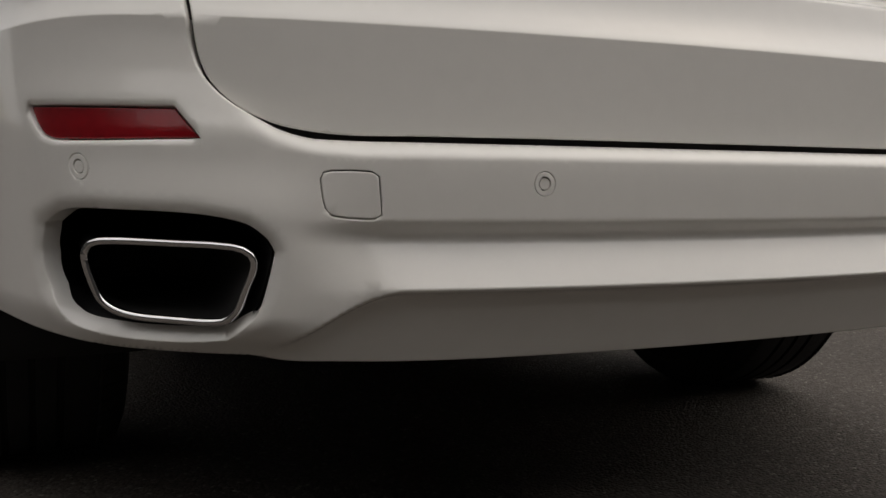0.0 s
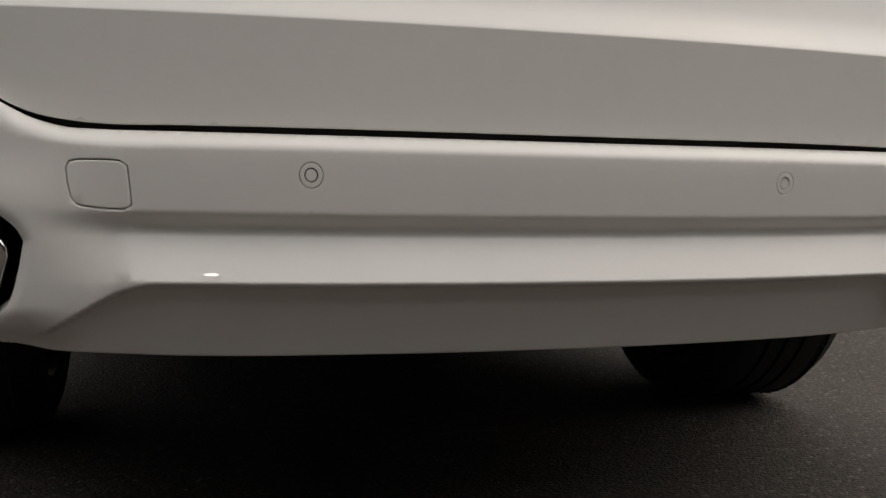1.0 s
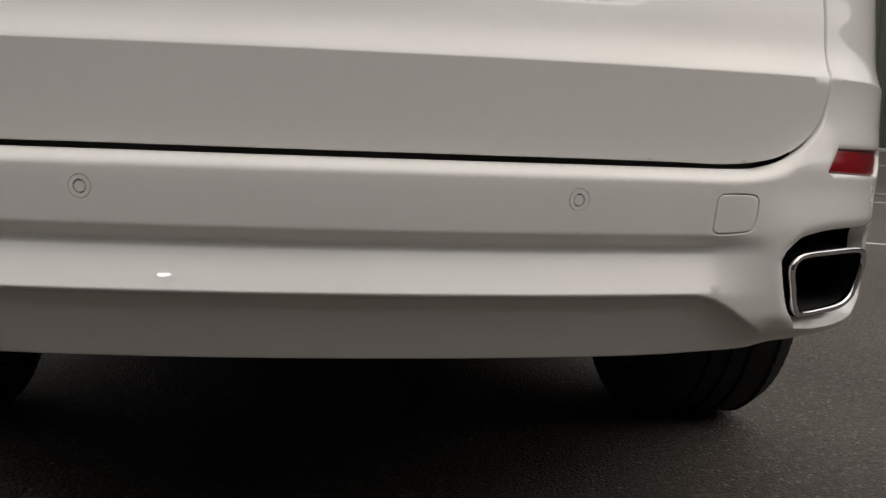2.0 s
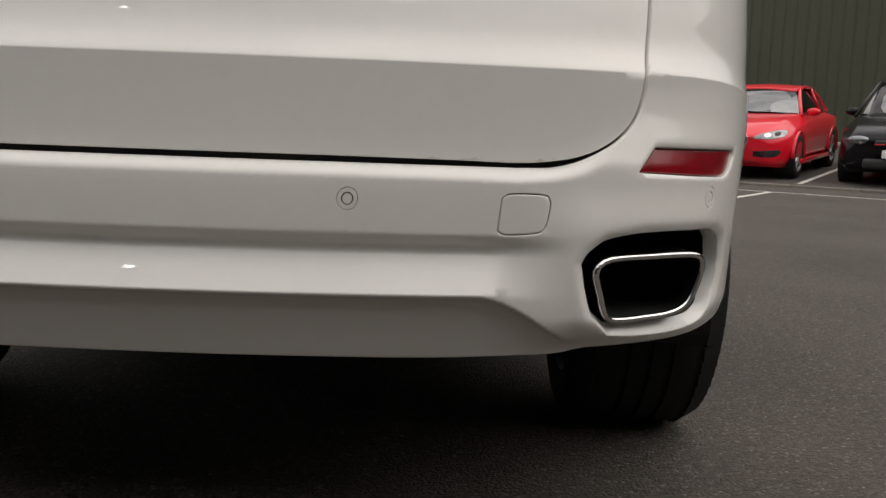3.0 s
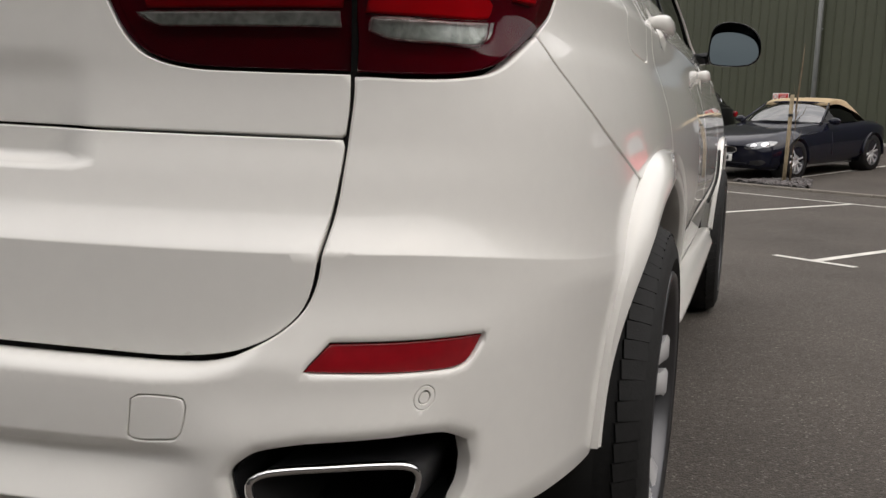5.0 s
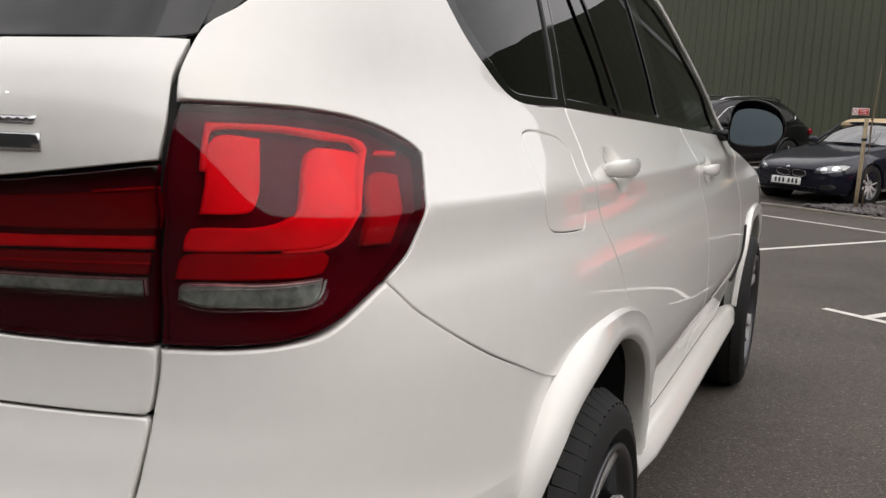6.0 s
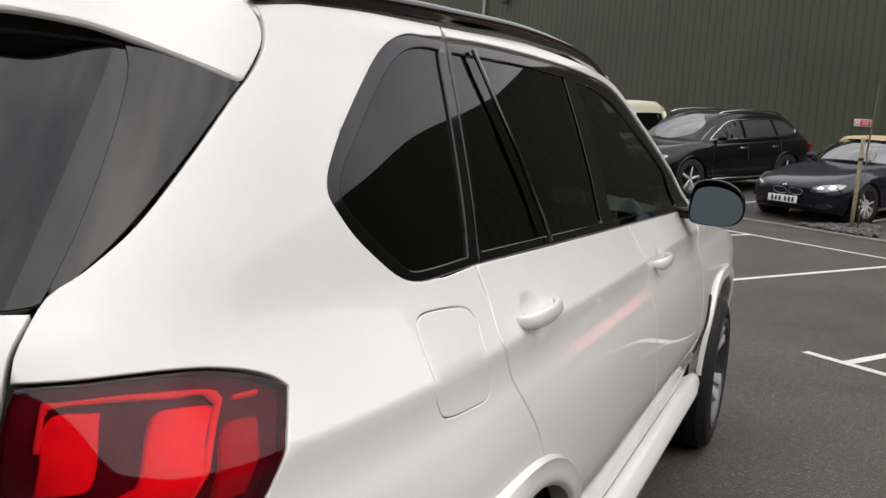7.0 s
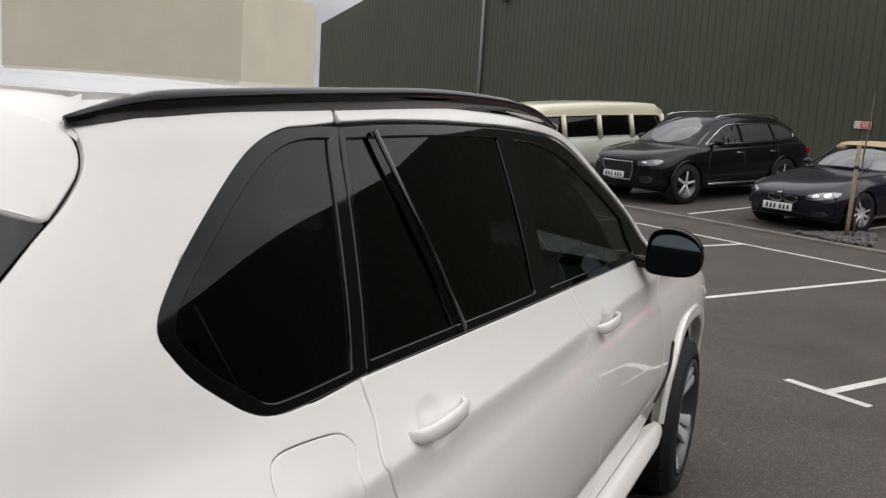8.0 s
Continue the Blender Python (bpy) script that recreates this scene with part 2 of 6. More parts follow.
# ---- building tools ----
def finish(name, me, mat, parent=None, label="", smooth=True):
    if smooth:
        me.shade_smooth()
    if mat:
        me.materials.append(mat)
    ob = new(name, me)
    if parent:
        ob.parent = parent
    if label:
        ob["label"] = label
    return ob


def part(name, bm, mat, parent, label="", smooth=True):
    me = bpy.data.meshes.new(name)
    bmesh.ops.recalc_face_normals(bm, faces=bm.faces)
    bm.to_mesh(me)
    bm.free()
    return finish(name, me, mat, parent, label, smooth)


def sharpen(ob, angle=35):
    ob.data.set_sharp_from_angle(angle=radians(angle))
    return ob


def box(cx, cy, cz, sx, sy, sz, bevel=0.0, seg=2, bm=None):
    bm = bm or bmesh.new()
    got = bmesh.ops.create_cube(bm, size=1, matrix=Matrix.Translation((cx, cy, cz)) @ Matrix.Diagonal((sx, sy, sz, 1)))
    if bevel:
        vs = got["verts"]
        es = {e for v in vs for e in v.link_edges}
        bmesh.ops.bevel(bm, geom=list(es), offset=bevel, segments=seg, profile=.6, affect="EDGES")
    return bm


def rounded(pts, step=.012, corner=50):
    """A closed outline through the points: smooth, but sharp where it turns by more than corner degrees; evenly stepped."""
    p = np.array(pts, float)
    n = len(p)
    d = np.roll(p, -1, 0) - p
    ang = np.arctan2(d[:, 1], d[:, 0])
    turn = np.degrees(np.abs((ang - np.roll(ang, 1) + np.pi) % (2 * np.pi) - np.pi))
    is_corner = turn > corner
    out = []
    for i in range(n):
        j = (i + 1) % n
        a, b = p[i], p[j]
        ta = (b - a) if is_corner[i] else (b - p[i - 1]) * np.linalg.norm(b - a) / (np.linalg.norm(b - a) + np.linalg.norm(a - p[i - 1]) + 1e-9)
        nx = p[(j + 1) % n]
        tb = (b - a) if is_corner[j] else (nx - a) * np.linalg.norm(b - a) / (np.linalg.norm(b - a) + np.linalg.norm(nx - b) + 1e-9)
        k = max(1, int(round(np.linalg.norm(b - a) / step)))
        for t in np.arange(k) / k:
            out.append((2 * t ** 3 - 3 * t ** 2 + 1) * a + (t ** 3 - 2 * t ** 2 + t) * ta + (3 * t ** 2 - 2 * t ** 3) * b + (t ** 3 - t ** 2) * tb)
    out = np.array(out)
    x, y = out[:, 0], out[:, 1]
    return out if (x * np.roll(y, -1) - np.roll(x, -1) * y).sum() > 0 else out[::-1]


def inside(q, poly):
    x, y = q[:, 0][:, None], q[:, 1][:, None]
    a, b = poly, np.roll(poly, -1, 0)
    hit = ((a[:, 1] > y) != (b[:, 1] > y)) & (x < (b[:, 0] - a[:, 0]) * (y - a[:, 1]) / (b[:, 1] - a[:, 1] + 1e-15) + a[:, 0])
    return hit.sum(1) % 2 == 1


def gap_to(q, poly):
    """The distance of each point to a closed outline."""
    a, b = poly, np.roll(poly, -1, 0)
    d = b - a
    best = np.full(len(q), 9.0)
    for i in range(0, len(q), 4000):
        v = q[i:i + 4000, None] - a
        t = np.clip((v * d).sum(-1) / ((d * d).sum(-1) + 1e-15), 0, 1)
        best[i:i + 4000] = np.linalg.norm(v - t[..., None] * d, axis=-1).min(1)
    return best


def far_from(q, line):
    """The distance of each point to an open line."""
    a, d = line[:-1], np.diff(line, axis=0)
    best = np.full(len(q), 9.0)
    for i in range(0, len(q), 4000):
        v = q[i:i + 4000, None] - a
        t = np.clip((v * d).sum(-1) / ((d * d).sum(-1) + 1e-15), 0, 1)
        best[i:i + 4000] = np.linalg.norm(v - t[..., None] * d, axis=-1).min(1)
    return best


from mathutils.geometry import delaunay_2d_cdt


def panel(name, outline, mat, parent, shape, holes=(), step=(.03, .015), edge=.003, depth=.014, label="", lift=0.0, corner=50, fine=.012, roll=(), follow=(), cut_edge=None):
    """A sheet on a curved surface: shape(u, v) gives points and normals; outline and holes are in (u, v). Its rim is rounded and turned in.
    roll: rows of (line, width, sink) bend the sheet in towards lines; follow: lines along which it is cut finely."""
    rim = rounded(outline, fine, corner)
    cut_edge = cut_edge or edge
    cuts = [rounded(h, min(fine, .008), corner) for h in holes]
    loops = [rim] + cuts
    lo, hi = rim.min(0), rim.max(0)
    gu, gv = np.meshgrid(np.arange(lo[0], hi[0], step[0]), np.arange(lo[1], hi[1], step[1]))
    grid = np.stack([gu.ravel(), gv.ravel()], 1)
    grid = grid + (np.random.default_rng(1).random(grid.shape) - .5) * np.array(step) * .02
    extra = []
    for k, lp in enumerate(loops):
        t = np.roll(lp, -1, 0) - np.roll(lp, 1, 0)
        t /= np.linalg.norm(t, axis=1, keepdims=True) + 1e-12
        nin = np.stack([-t[:, 1], t[:, 0]], 1) * (1 if k == 0 else -1)
        e = edge if k == 0 else cut_edge
        extra += [lp + nin * e * .35, lp + nin * e * 1.02]
        if roll:
            extra += [lp + nin * roll[0][1] * g for g in (.25, .5, .75, 1.0)]
    for ln in follow:
        extra.append(np.array(ln, float))
    extra = np.concatenate(extra)
    if follow:
        lines = np.concatenate([np.array(ln, float) for ln in follow])
        clear = np.ones(len(grid), bool)
        for i in range(0, len(grid), 2000):
            clear[i:i + 2000] = (np.abs(grid[i:i + 2000, None] - lines) / np.array((.008, .0045))).max(-1).min(1) > 1
        grid = grid[clear]
    near = min(step) * .45
    q = np.concatenate([extra, grid])
    ok = inside(q, rim)
    dist = gap_to(q, rim)
    for c in cuts:
        ok &= ~inside(q, c)
        dist = np.minimum(dist, gap_to(q, c))
    lim = np.concatenate([np.full(len(extra), min(edge, cut_edge) * .3), np.full(len(grid), edge + near)])
    q = q[ok & (dist > lim)]
    verts, edges = [], []
    for lp in loops:
        b = len(verts)
        verts += [Vector(v) for v in lp]
        edges += [(b + i, b + (i + 1) % len(lp)) for i in range(len(lp))]
    verts += [Vector(v) for v in q]
    vs, _, fs, *_ = delaunay_2d_cdt(verts, edges, [], 0, 1e-6)
    vs = np.array([tuple(v) for v in vs])
    fs = np.array([f for f in fs if len(f) == 3])
    mid = vs[fs].mean(1)
    ok = inside(mid, rim)
    for c in cuts:
        ok &= ~inside(mid, c)
    fs = fs[ok]
    g = np.clip(1 - gap_to(vs, rim) / edge, 0, 1)
    sink = edge * (1 - np.sqrt(np.clip(1 - g * g, 0, 1))) - lift
    for c in cuts:
        h = np.clip(1 - gap_to(vs, c) / cut_edge, 0, 1)
        sink = np.maximum(sink, cut_edge * (1 - np.sqrt(np.clip(1 - h * h, 0, 1))) - lift)
        g = np.maximum(g, h)
    bent = np.zeros(len(vs), bool)
    for line, width, deep in roll:
        b = np.clip(1 - far_from(vs, line) / width, 0, 1)
        sink = sink + (deep(vs) if callable(deep) else deep) * b ** 2
        bent |= b > 0
    pos, nor = shape(vs[:, 0], vs[:, 1])
    pos = pos - nor * sink[:, None]
    straight = nor.copy()
    if roll:  # normals of the bent sheet
        def bend(w):
            total = np.zeros(len(w))
            for line, width, deep in roll:
                total += (deep(w) if callable(deep) else deep) * np.clip(1 - far_from(w, line) / width, 0, 1) ** 2
            p, k = shape(w[:, 0], w[:, 1])
            return p - k * total[:, None]
        w, e = vs[bent], .0025
        bn = np.cross(bend(w + (e, 0)) - bend(w - (e, 0)), bend(w + (0, e)) - bend(w - (0, e)))
        nor[bent] = bn / np.linalg.norm(bn, axis=1, keepdims=True)
    count = collections_edges(fs)
    flange, faces = {}, [tuple(f) for f in fs]
    back = []
    for (a, b) in count:
        for v in (a, b):
            if v not in flange:
                flange[v] = len(vs) + len(back)
                back.append(pos[v] - straight[v] * depth)
        faces.append((b, a, flange[a], flange[b]))
    allpos = np.concatenate([pos, np.array(back).reshape(-1, 3)])
    me = bpy.data.meshes.new(name)
    me.from_pydata(allpos.tolist(), [], faces)
    me.shade_smooth()
    normals = np.zeros((len(allpos), 3))
    flat = g <= 0
    normals[:len(vs)][flat] = nor[flat]
    used = np.zeros(len(allpos), bool)
    used[np.unique(fs)] = True
    me.normals_split_custom_set_from_vertices(normals.tolist())
    me.materials.append(mat)
    ob = new(name, me)
    ob.parent = parent
    if label:
        ob["label"] = label
    return ob


def collections_edges(fs):
    """The edges, with their direction, that belong to one triangle alone."""
    seen = {}
    for a, b, c in fs:
        for e in ((a, b), (b, c), (c, a)):
            seen[e] = 1
    return [e for e in seen if (e[1], e[0]) not in seen]


def on_body(fam):
    return lambda u, v: (skin(u, v, fam), skin_normal(u, v, fam))


def both(pts):
    """A right half outline from the middle line round to the middle line, closed by its mirror image."""
    return list(pts) + [(-a, b) for a, b in reversed(pts) if abs(a) > 1e-6]


def at_y(y, z, fam="gate"):
    """The girth of a place y on the flank."""
    return (float(y - tail_y(np.array(SC), np.array(z), fam) + SC), z)


def sweep(path, profile, closed=False, up=(0, 0, 1), bm=None, scale=None):
    """A tube with the given profile (pairs: along the side, along up) along a path."""
    bm = bm or bmesh.new()
    P = [Vector(p) for p in path]
    rings = []
    for i, p in enumerate(P):
        a = P[i - 1] if i > 0 or closed else P[i]
        b = P[(i + 1) % len(P)] if i < len(P) - 1 or closed else P[i]
        t = (b - a).normalized()
        side = t.cross(Vector(up)).normalized()
        u = side.cross(t).normalized()
        k = scale[i] if scale else 1
        rings.append([bm.verts.new(p + side * s * k + u * w * k) for s, w in profile])
    m = len(profile)
    for i in range(len(rings) - (0 if closed else 1)):
        r, q = rings[i], rings[(i + 1) % len(rings)]
        for j in range(m):
            bm.faces.new((r[j], r[(j + 1) % m], q[(j + 1) % m], q[j]))
    if not closed:
        bm.faces.new(rings[0])
        bm.faces.new(list(reversed(rings[-1])))
    return bm


def ring_profile(r, n=8, squash=1.0):
    return [(r * math.cos(2 * math.pi * i / n), r * squash * math.sin(2 * math.pi * i / n)) for i in range(n)]


def lathe(profile, n=48, bm=None, m=Matrix.Identity(4), closed=False):
    """Turns pairs (radius, along x) about the x axis."""
    bm = bm or bmesh.new()
    rings = []
    for r, x in profile:
        rings.append([bm.verts.new(m @ Vector((x, r * math.cos(2 * math.pi * i / n), r * math.sin(2 * math.pi * i / n)))) for i in range(n)])
    k = len(rings)
    for a in range(k if closed else k - 1):
        for i in range(n):
            p, q = rings[a], rings[(a + 1) % k]
            bm.faces.new((p[i], p[(i + 1) % n], q[(i + 1) % n], q[i]))
    return bm


def empty(name, label, category, at=(0, 0, 0), rz=0, group=""):
    ob = new(name)
    ob.matrix_basis = pose(*at, 0, 0, rz)
    return tagged(ob, label, category, group)

# ---- the yard ----
E1, E2 = Vector((.847, -.532, 0)), Vector((.532, .847, 0))  # along the row of bays, and across it
J0 = Vector((2.34, 11.75, 0))


def across(x, y):
    return (x - J0.x) * E2.x + (y - J0.y) * E2.y


def climb(q):
    """The yard lies level up to a kerb, and climbs gently behind it."""
    return 0.0 if q < 1.5 else .03 + .055 * (min(q, 11.2) - 1.5)


def rise(x, y):
    return climb(across(x, y))


def spot(u, q, z=0.0):
    """A place on the ground, u along the row of bays and q across it."""
    p = J0 + E1 * u + E2 * q
    return Vector((p.x, p.y, climb(q) + z))


def yard(p):
    return Vector((p[0], p[1], rise(p[0], p[1]) + (p[2] if len(p) > 2 else 0)))


def build_ground():
    bm = bmesh.new()
    qs = [-420, -150, -60, -30, -20, -16, -13, -11, -9, -7, -5, -3, -1, 1.499, 1.501, 3, 5, 7, 9, 11.2, 20, 60, 420]
    us = [-420, -150, -60, -30] + list(range(-20, 21, 2)) + [30, 60, 150, 420]
    g = [[bm.verts.new(spot(u, q)) for u in us] for q in qs]
    for j in range(len(qs) - 1):
        for i in range(len(us) - 1):
            bm.faces.new((g[j][i], g[j][i + 1], g[j + 1][i + 1], g[j + 1][i]))
    tagged(part("ground", bm, TARMAC, None, smooth=False), "dark grey worn tarmac of a parking yard", "ground", kind="structure")


build_ground()


def stripe(a, b, width=.075):
    """A painted line between two places of the yard."""
    a, b = Vector((*a[:2], 0)), Vector((*b[:2], 0))
    n = max(1, int((b - a).length / .5))
    side = (b - a).normalized().cross(Vector((0, 0, 1))) * width / 2
    bm = bmesh.new()
    rows = []
    for i in range(n + 1):
        p = a.lerp(b, i / n)
        rows.append([bm.verts.new(yard((*(p + side)[:2], .0042))), bm.verts.new(yard((*(p - side)[:2], .0042)))])
    for r, q in zip(rows, rows[1:]):
        bm.faces.new((r[0], r[1], q[1], q[0]))
    tagged(part("parking_line", bm, LINE, None), "worn white painted parking bay line on tarmac", "road marking", "parking lines", "structure")


stripe(J0 - E1 * 12, J0 + E1 * 14)
for u in (-7.3, -4.9, -2.45, -.06, 2.35, 4.75, 7.15):
    stripe(spot(u, 1.75), spot(u, 6.6))
    stripe(spot(u - .3, 6.64), spot(u + .3, 6.64))
for k in range(-4, 5):
    j = J0 + E1 * 2.39 * k - E2 * .04
    foot = j - E2 * 5.15
    stripe(j, foot)
    stripe(foot - E1 * .3 - E2 * .038, foot + E1 * .3 - E2 * .038)


# ---- the green shed behind ----
def build_shed():
    o = J0 + E2 * 11.2
    z0 = .6
    bm = bmesh.new()
    def top(u):
        return 7.7 - .02 * abs(u + 8) - .20 * max(0, -28 - u)
    u, pitch = -38.0, .26
    prev = None
    outline = []
    while u < 42:
        for du, d in ((0, 0), (.012, 0), (.046, .020), (.226, .020), (.258, 0)):
            outline.append((u + du, d))
        u += pitch
    for uu, d in outline:
        p = o + E1 * uu - E2 * d
        cur = (bm.verts.new((p.x, p.y, z0 - .3)), bm.verts.new((p.x, p.y, top(uu))))
        if prev:
            bm.faces.new((prev[0], cur[0], cur[1], prev[1]))
        prev = cur
    # the sheet's thickness and the shed's other walls
    a, b = o + E1 * -38 + E2 * .12, o + E1 * 42 + E2 * .12
    c, d = b + E2 * 20, a + E2 * 20
    v = [bm.verts.new((p.x, p.y, h)) for p, hs in ((a, (0, top(-38))), (b, (0, top(42))), (c, (0, top(42))), (d, (0, top(-38)))) for h in hs]
    for i in range(4):
        bm.faces.new((v[2 * i], v[(2 * i + 2) % 8], v[(2 * i + 3) % 8], v[2 * i + 1]))
    bm.faces.new((v[1], v[3], v[5], v[7]))
    wall = part("wall_north", bm, CLADDING, None, smooth=False)
    tagged(wall, "dark green ribbed steel cladding of a large shed", "wall", kind="structure")


build_shed()


def build_wall(name, x0, x1, y, h, mat, label):
    """A plain wall out of view, added to hold back light."""
    bm = box((x0 + x1) / 2, y, h / 2 - .2, x1 - x0, 8, h + .4)
    tagged(part(name, bm, mat, None, smooth=False), label, "wall", kind="structure")


DARK_WALL = material("dark_wall", (.035, .034, .032), rough=.7, var=.15, scale=.6, fine=.05, fine_scale=8)
# added behind the viewpoint: cuts sky light and darkens reflections on the tail
build_wall("shade_wall_south", -26, 30, -11.5, 6.5, DARK_WALL, "plain dark wall out of view, added to darken the car's tail")
# added block, never in view: keeps low side light from under the car
bm = box(-12, -4, 2.1, 8, 18, 4.6)
tagged(part("shade_wall_left", bm, DARK_WALL, None, smooth=False), "plain dark block out of view, added to darken the ground under the car", "wall", kind="structure")
# added wall, never in view: hides bright horizon from the cars' right sides
bm = box(21, 8, 3.0, 8, 40, 6.4)
tagged(part("shade_wall_east", bm, DARK_WALL, None, smooth=False), "plain dark wall out of view, added to darken reflections on the flanks", "wall", kind="structure")

# ---- kerb, bed, wall fittings ----
def build_kerb():
    """Flush kerb stones along the edge of the climbing part."""
    me = bpy.data.meshes.new("kerb_stone")
    bm = box(0, 0, 0, .905, .125, .14, .012, 2)
    bm.to_mesh(me)
    bm.free()
    me.materials.append(KERB)
    row = tagged(new("kerb"), "row of pale worn concrete kerb stones", "kerb", kind="structure")
    turn = math.degrees(math.atan2(E1.y, E1.x))
    for k in range(-14, 18):
        p = J0 + E1 * (k * .915) + E2 * 1.5
        st = new("kerb_stone", me)
        st.parent = row
        st.matrix_basis = pose(p.x, p.y, -.032 + random.uniform(-.003, .003), random.uniform(-.4, .4), 0, turn)


build_kerb()

SLATE = material("slate_mulch", (.105, .095, .092), rough=.8, var=.3, scale=7, bump=.5, fine=.3)
BARK = material("stake_wood", (.30, .24, .15), rough=.85, var=.25, scale=14, bump=.6, bump_scale=60, fine=.25)
TWIG = material("twig", (.16, .12, .075), rough=.9, var=.25, scale=20)


def build_bed():
    """A planting bed: slate chips, a stake and a thin sapling."""
    rnd = random.Random(4)
    bm = bmesh.new()
    for _ in range(1100):
        u, q = -2.12 + .62 * rnd.uniform(-1, 1), 1.62 + rnd.uniform(0, .95) ** 1.3
        if abs(u + 2.12) > .62 * (1 - (q - 1.6) / 1.3):
            continue
        p = spot(u, q, .012 + rnd.uniform(0, .03))
        r = rnd.uniform(.02, .055)
        m = Matrix.Translation(p) @ Euler((rnd.uniform(-.5, .5), rnd.uniform(-.5, .5), rnd.uniform(0, 6))).to_matrix().to_4x4() @ Matrix.Diagonal((r, r * .7, r * .22, 1))
        v = [bm.verts.new(m @ Vector(c)) for c in ((-1, -1, -1), (1, -.8, -1), (.8, 1, -1), (-.9, .9, -1), (-.8, -.8, 1), (.8, -.6, 1), (.6, .8, 1), (-.7, .7, 1))]
        for f in ((4, 5, 6, 7), (0, 1, 5, 4), (1, 2, 6, 5), (2, 3, 7, 6), (3, 0, 4, 7)):
            bm.faces.new([v[i] for i in f])
    tagged(part("slate_chips", bm, SLATE, None, smooth=False), "grey slate chips of a planting bed beside the kerb", "gravel", kind="stuff")
    base = Vector((1.60, 14.55, 0))
    base.z = rise(base.x, base.y)
    stake = empty("tree_stake", "rough round wooden tree stake standing in slate chips", "stake", base)
    pole = sweep([(0, 0, -.1), (.012, 0, .5), (.02, .01, 1.36)], ring_profile(.030, 10))
    part("post", pole, BARK, stake)
    part("tie", lathe([(.033, -.02), (.037, -.015), (.037, .015), (.033, .02)], 12, m=Matrix.Translation((.018, 0, 1.05)) @ Matrix.Rotation(radians(90), 4, "Y")), BLACK_PLASTIC, stake, "black rubber tie")
    b2 = base + Vector((.09, -.03, 0))
    tree = empty("sapling", "thin bare young tree tied to a stake", "tree", b2)
    pts = [(0, 0, -.05), (.01, .01, .7), (.0, .0, 1.2), (.03, 0, 1.7), (.045, .01, 2.12)]
    part("trunk", sweep(pts, ring_profile(.016, 7), scale=[1.2, 1.1, .9, .6, .25]), TWIG, tree)
    for k in range(5):
        z = rnd.uniform(.4, 1.4)
        a = rnd.uniform(0, 6.28)
        ln = rnd.uniform(.12, .3) * (1.2 - z / 3)
        p0 = Vector((0, 0, z))
        p1 = p0 + Vector((math.cos(a) * ln * .5, math.sin(a) * ln * .5, ln * .6))
        part("branch", sweep([p0, p1, p1 + Vector((math.cos(a) * ln * .2, math.sin(a) * ln * .2, ln * .7))], ring_profile(.005, 5), scale=[1, .7, .3]), TWIG, tree)


build_bed()

SIGN_WHITE = material("sign_white", (.78, .77, .74), rough=.4, var=.04)
SIGN_RED = material("sign_red", (.62, .03, .03), rough=.4, var=.05)
PIPE_GREY = material("pipe_grey", (.24, .25, .24), rough=.5, var=.08)
CONCRETE = material("concrete_base", (.34, .33, .30), rough=.85, var=.15, scale=2, bump=.4, fine=.1)


def wall_pose(u, z, out=.05):
    p = spot(u, 11.2 - out)
    return pose(p.x, p.y, z, 0, 0, math.degrees(math.atan2(E1.y, E1.x)))


def build_fittings():
    sign = empty("wall_sign", "small red and white safety sign on green cladding", "sign")
    sign.matrix_basis = wall_pose(-7.78, 1.72, .06)
    part("board", box(0, 0, 0, .46, .006, .18, .002), SIGN_WHITE, sign)
    part("red_field", box(.075, -.005, 0, .28, .004, .15, .001), SIGN_RED, sign)
    ring = lathe([(.060, -.002), (.060, .002), (.046, .002), (.046, -.002)], 24, m=Matrix.Translation((-.15, -.006, 0)) @ Matrix.Rotation(radians(90), 4, "Z"), closed=True)
    part("ring", ring, SIGN_RED, sign)
    for k, w in enumerate((.26, .20, .24)):
        part("text_bar", box(.075, -.0085, .04 - k * .04, w * .8, .003, .014), SIGN_WHITE, sign)
    for u in (-6.86, 9.5, -24):
        down = empty("downpipe", "grey metal downpipe on a green clad wall", "downpipe", group="downpipes")
        down.matrix_basis = wall_pose(u, 0, .10)
        part("pipe", sweep([(0, 0, climb(11.2) + .05), (0, 0, 3.5), (0, 0, 7.4 - .02 * abs(u + 8))], ring_profile(.06, 12), up=(0, 1, 0)), PIPE_GREY, down)
        for z in (1.6, 3.4, 5.2):
            part("bracket", box(0, .03, z, .16, .06, .04, .005), PIPE_GREY, down)
    lamp = empty("wall_floodlight", "small dark floodlight on a green clad wall", "lamp")
    lamp.matrix_basis = wall_pose(-22.6, 5.5, .12)
    part("housing", box(0, -.05, 0, .28, .14, .18, .02), BLACK_PLASTIC, lamp)
    part("bracket", box(0, .06, .04, .06, .14, .05, .01), BLACK_PLASTIC, lamp)
    bm = bmesh.new()
    a, b = spot(-38, 11.02), spot(42, 11.02)
    for dz, off in ((0, 0),):
        n = E2 * .12
        v = [bm.verts.new(p) for p in (a + Vector((0, 0, -.1)), b + Vector((0, 0, -.1)), b + Vector((0, 0, .06)), a + Vector((0, 0, .06)), a + n + Vector((0, 0, .08)), b + n + Vector((0, 0, .08)))]
        bm.faces.new((v[0], v[1], v[2], v[3]))
        bm.faces.new((v[3], v[2], v[5], v[4]))
    tagged(part("trim", bm, CONCRETE, None, smooth=False), "pale concrete base along the clad wall", "trim", kind="structure")


build_fittings()


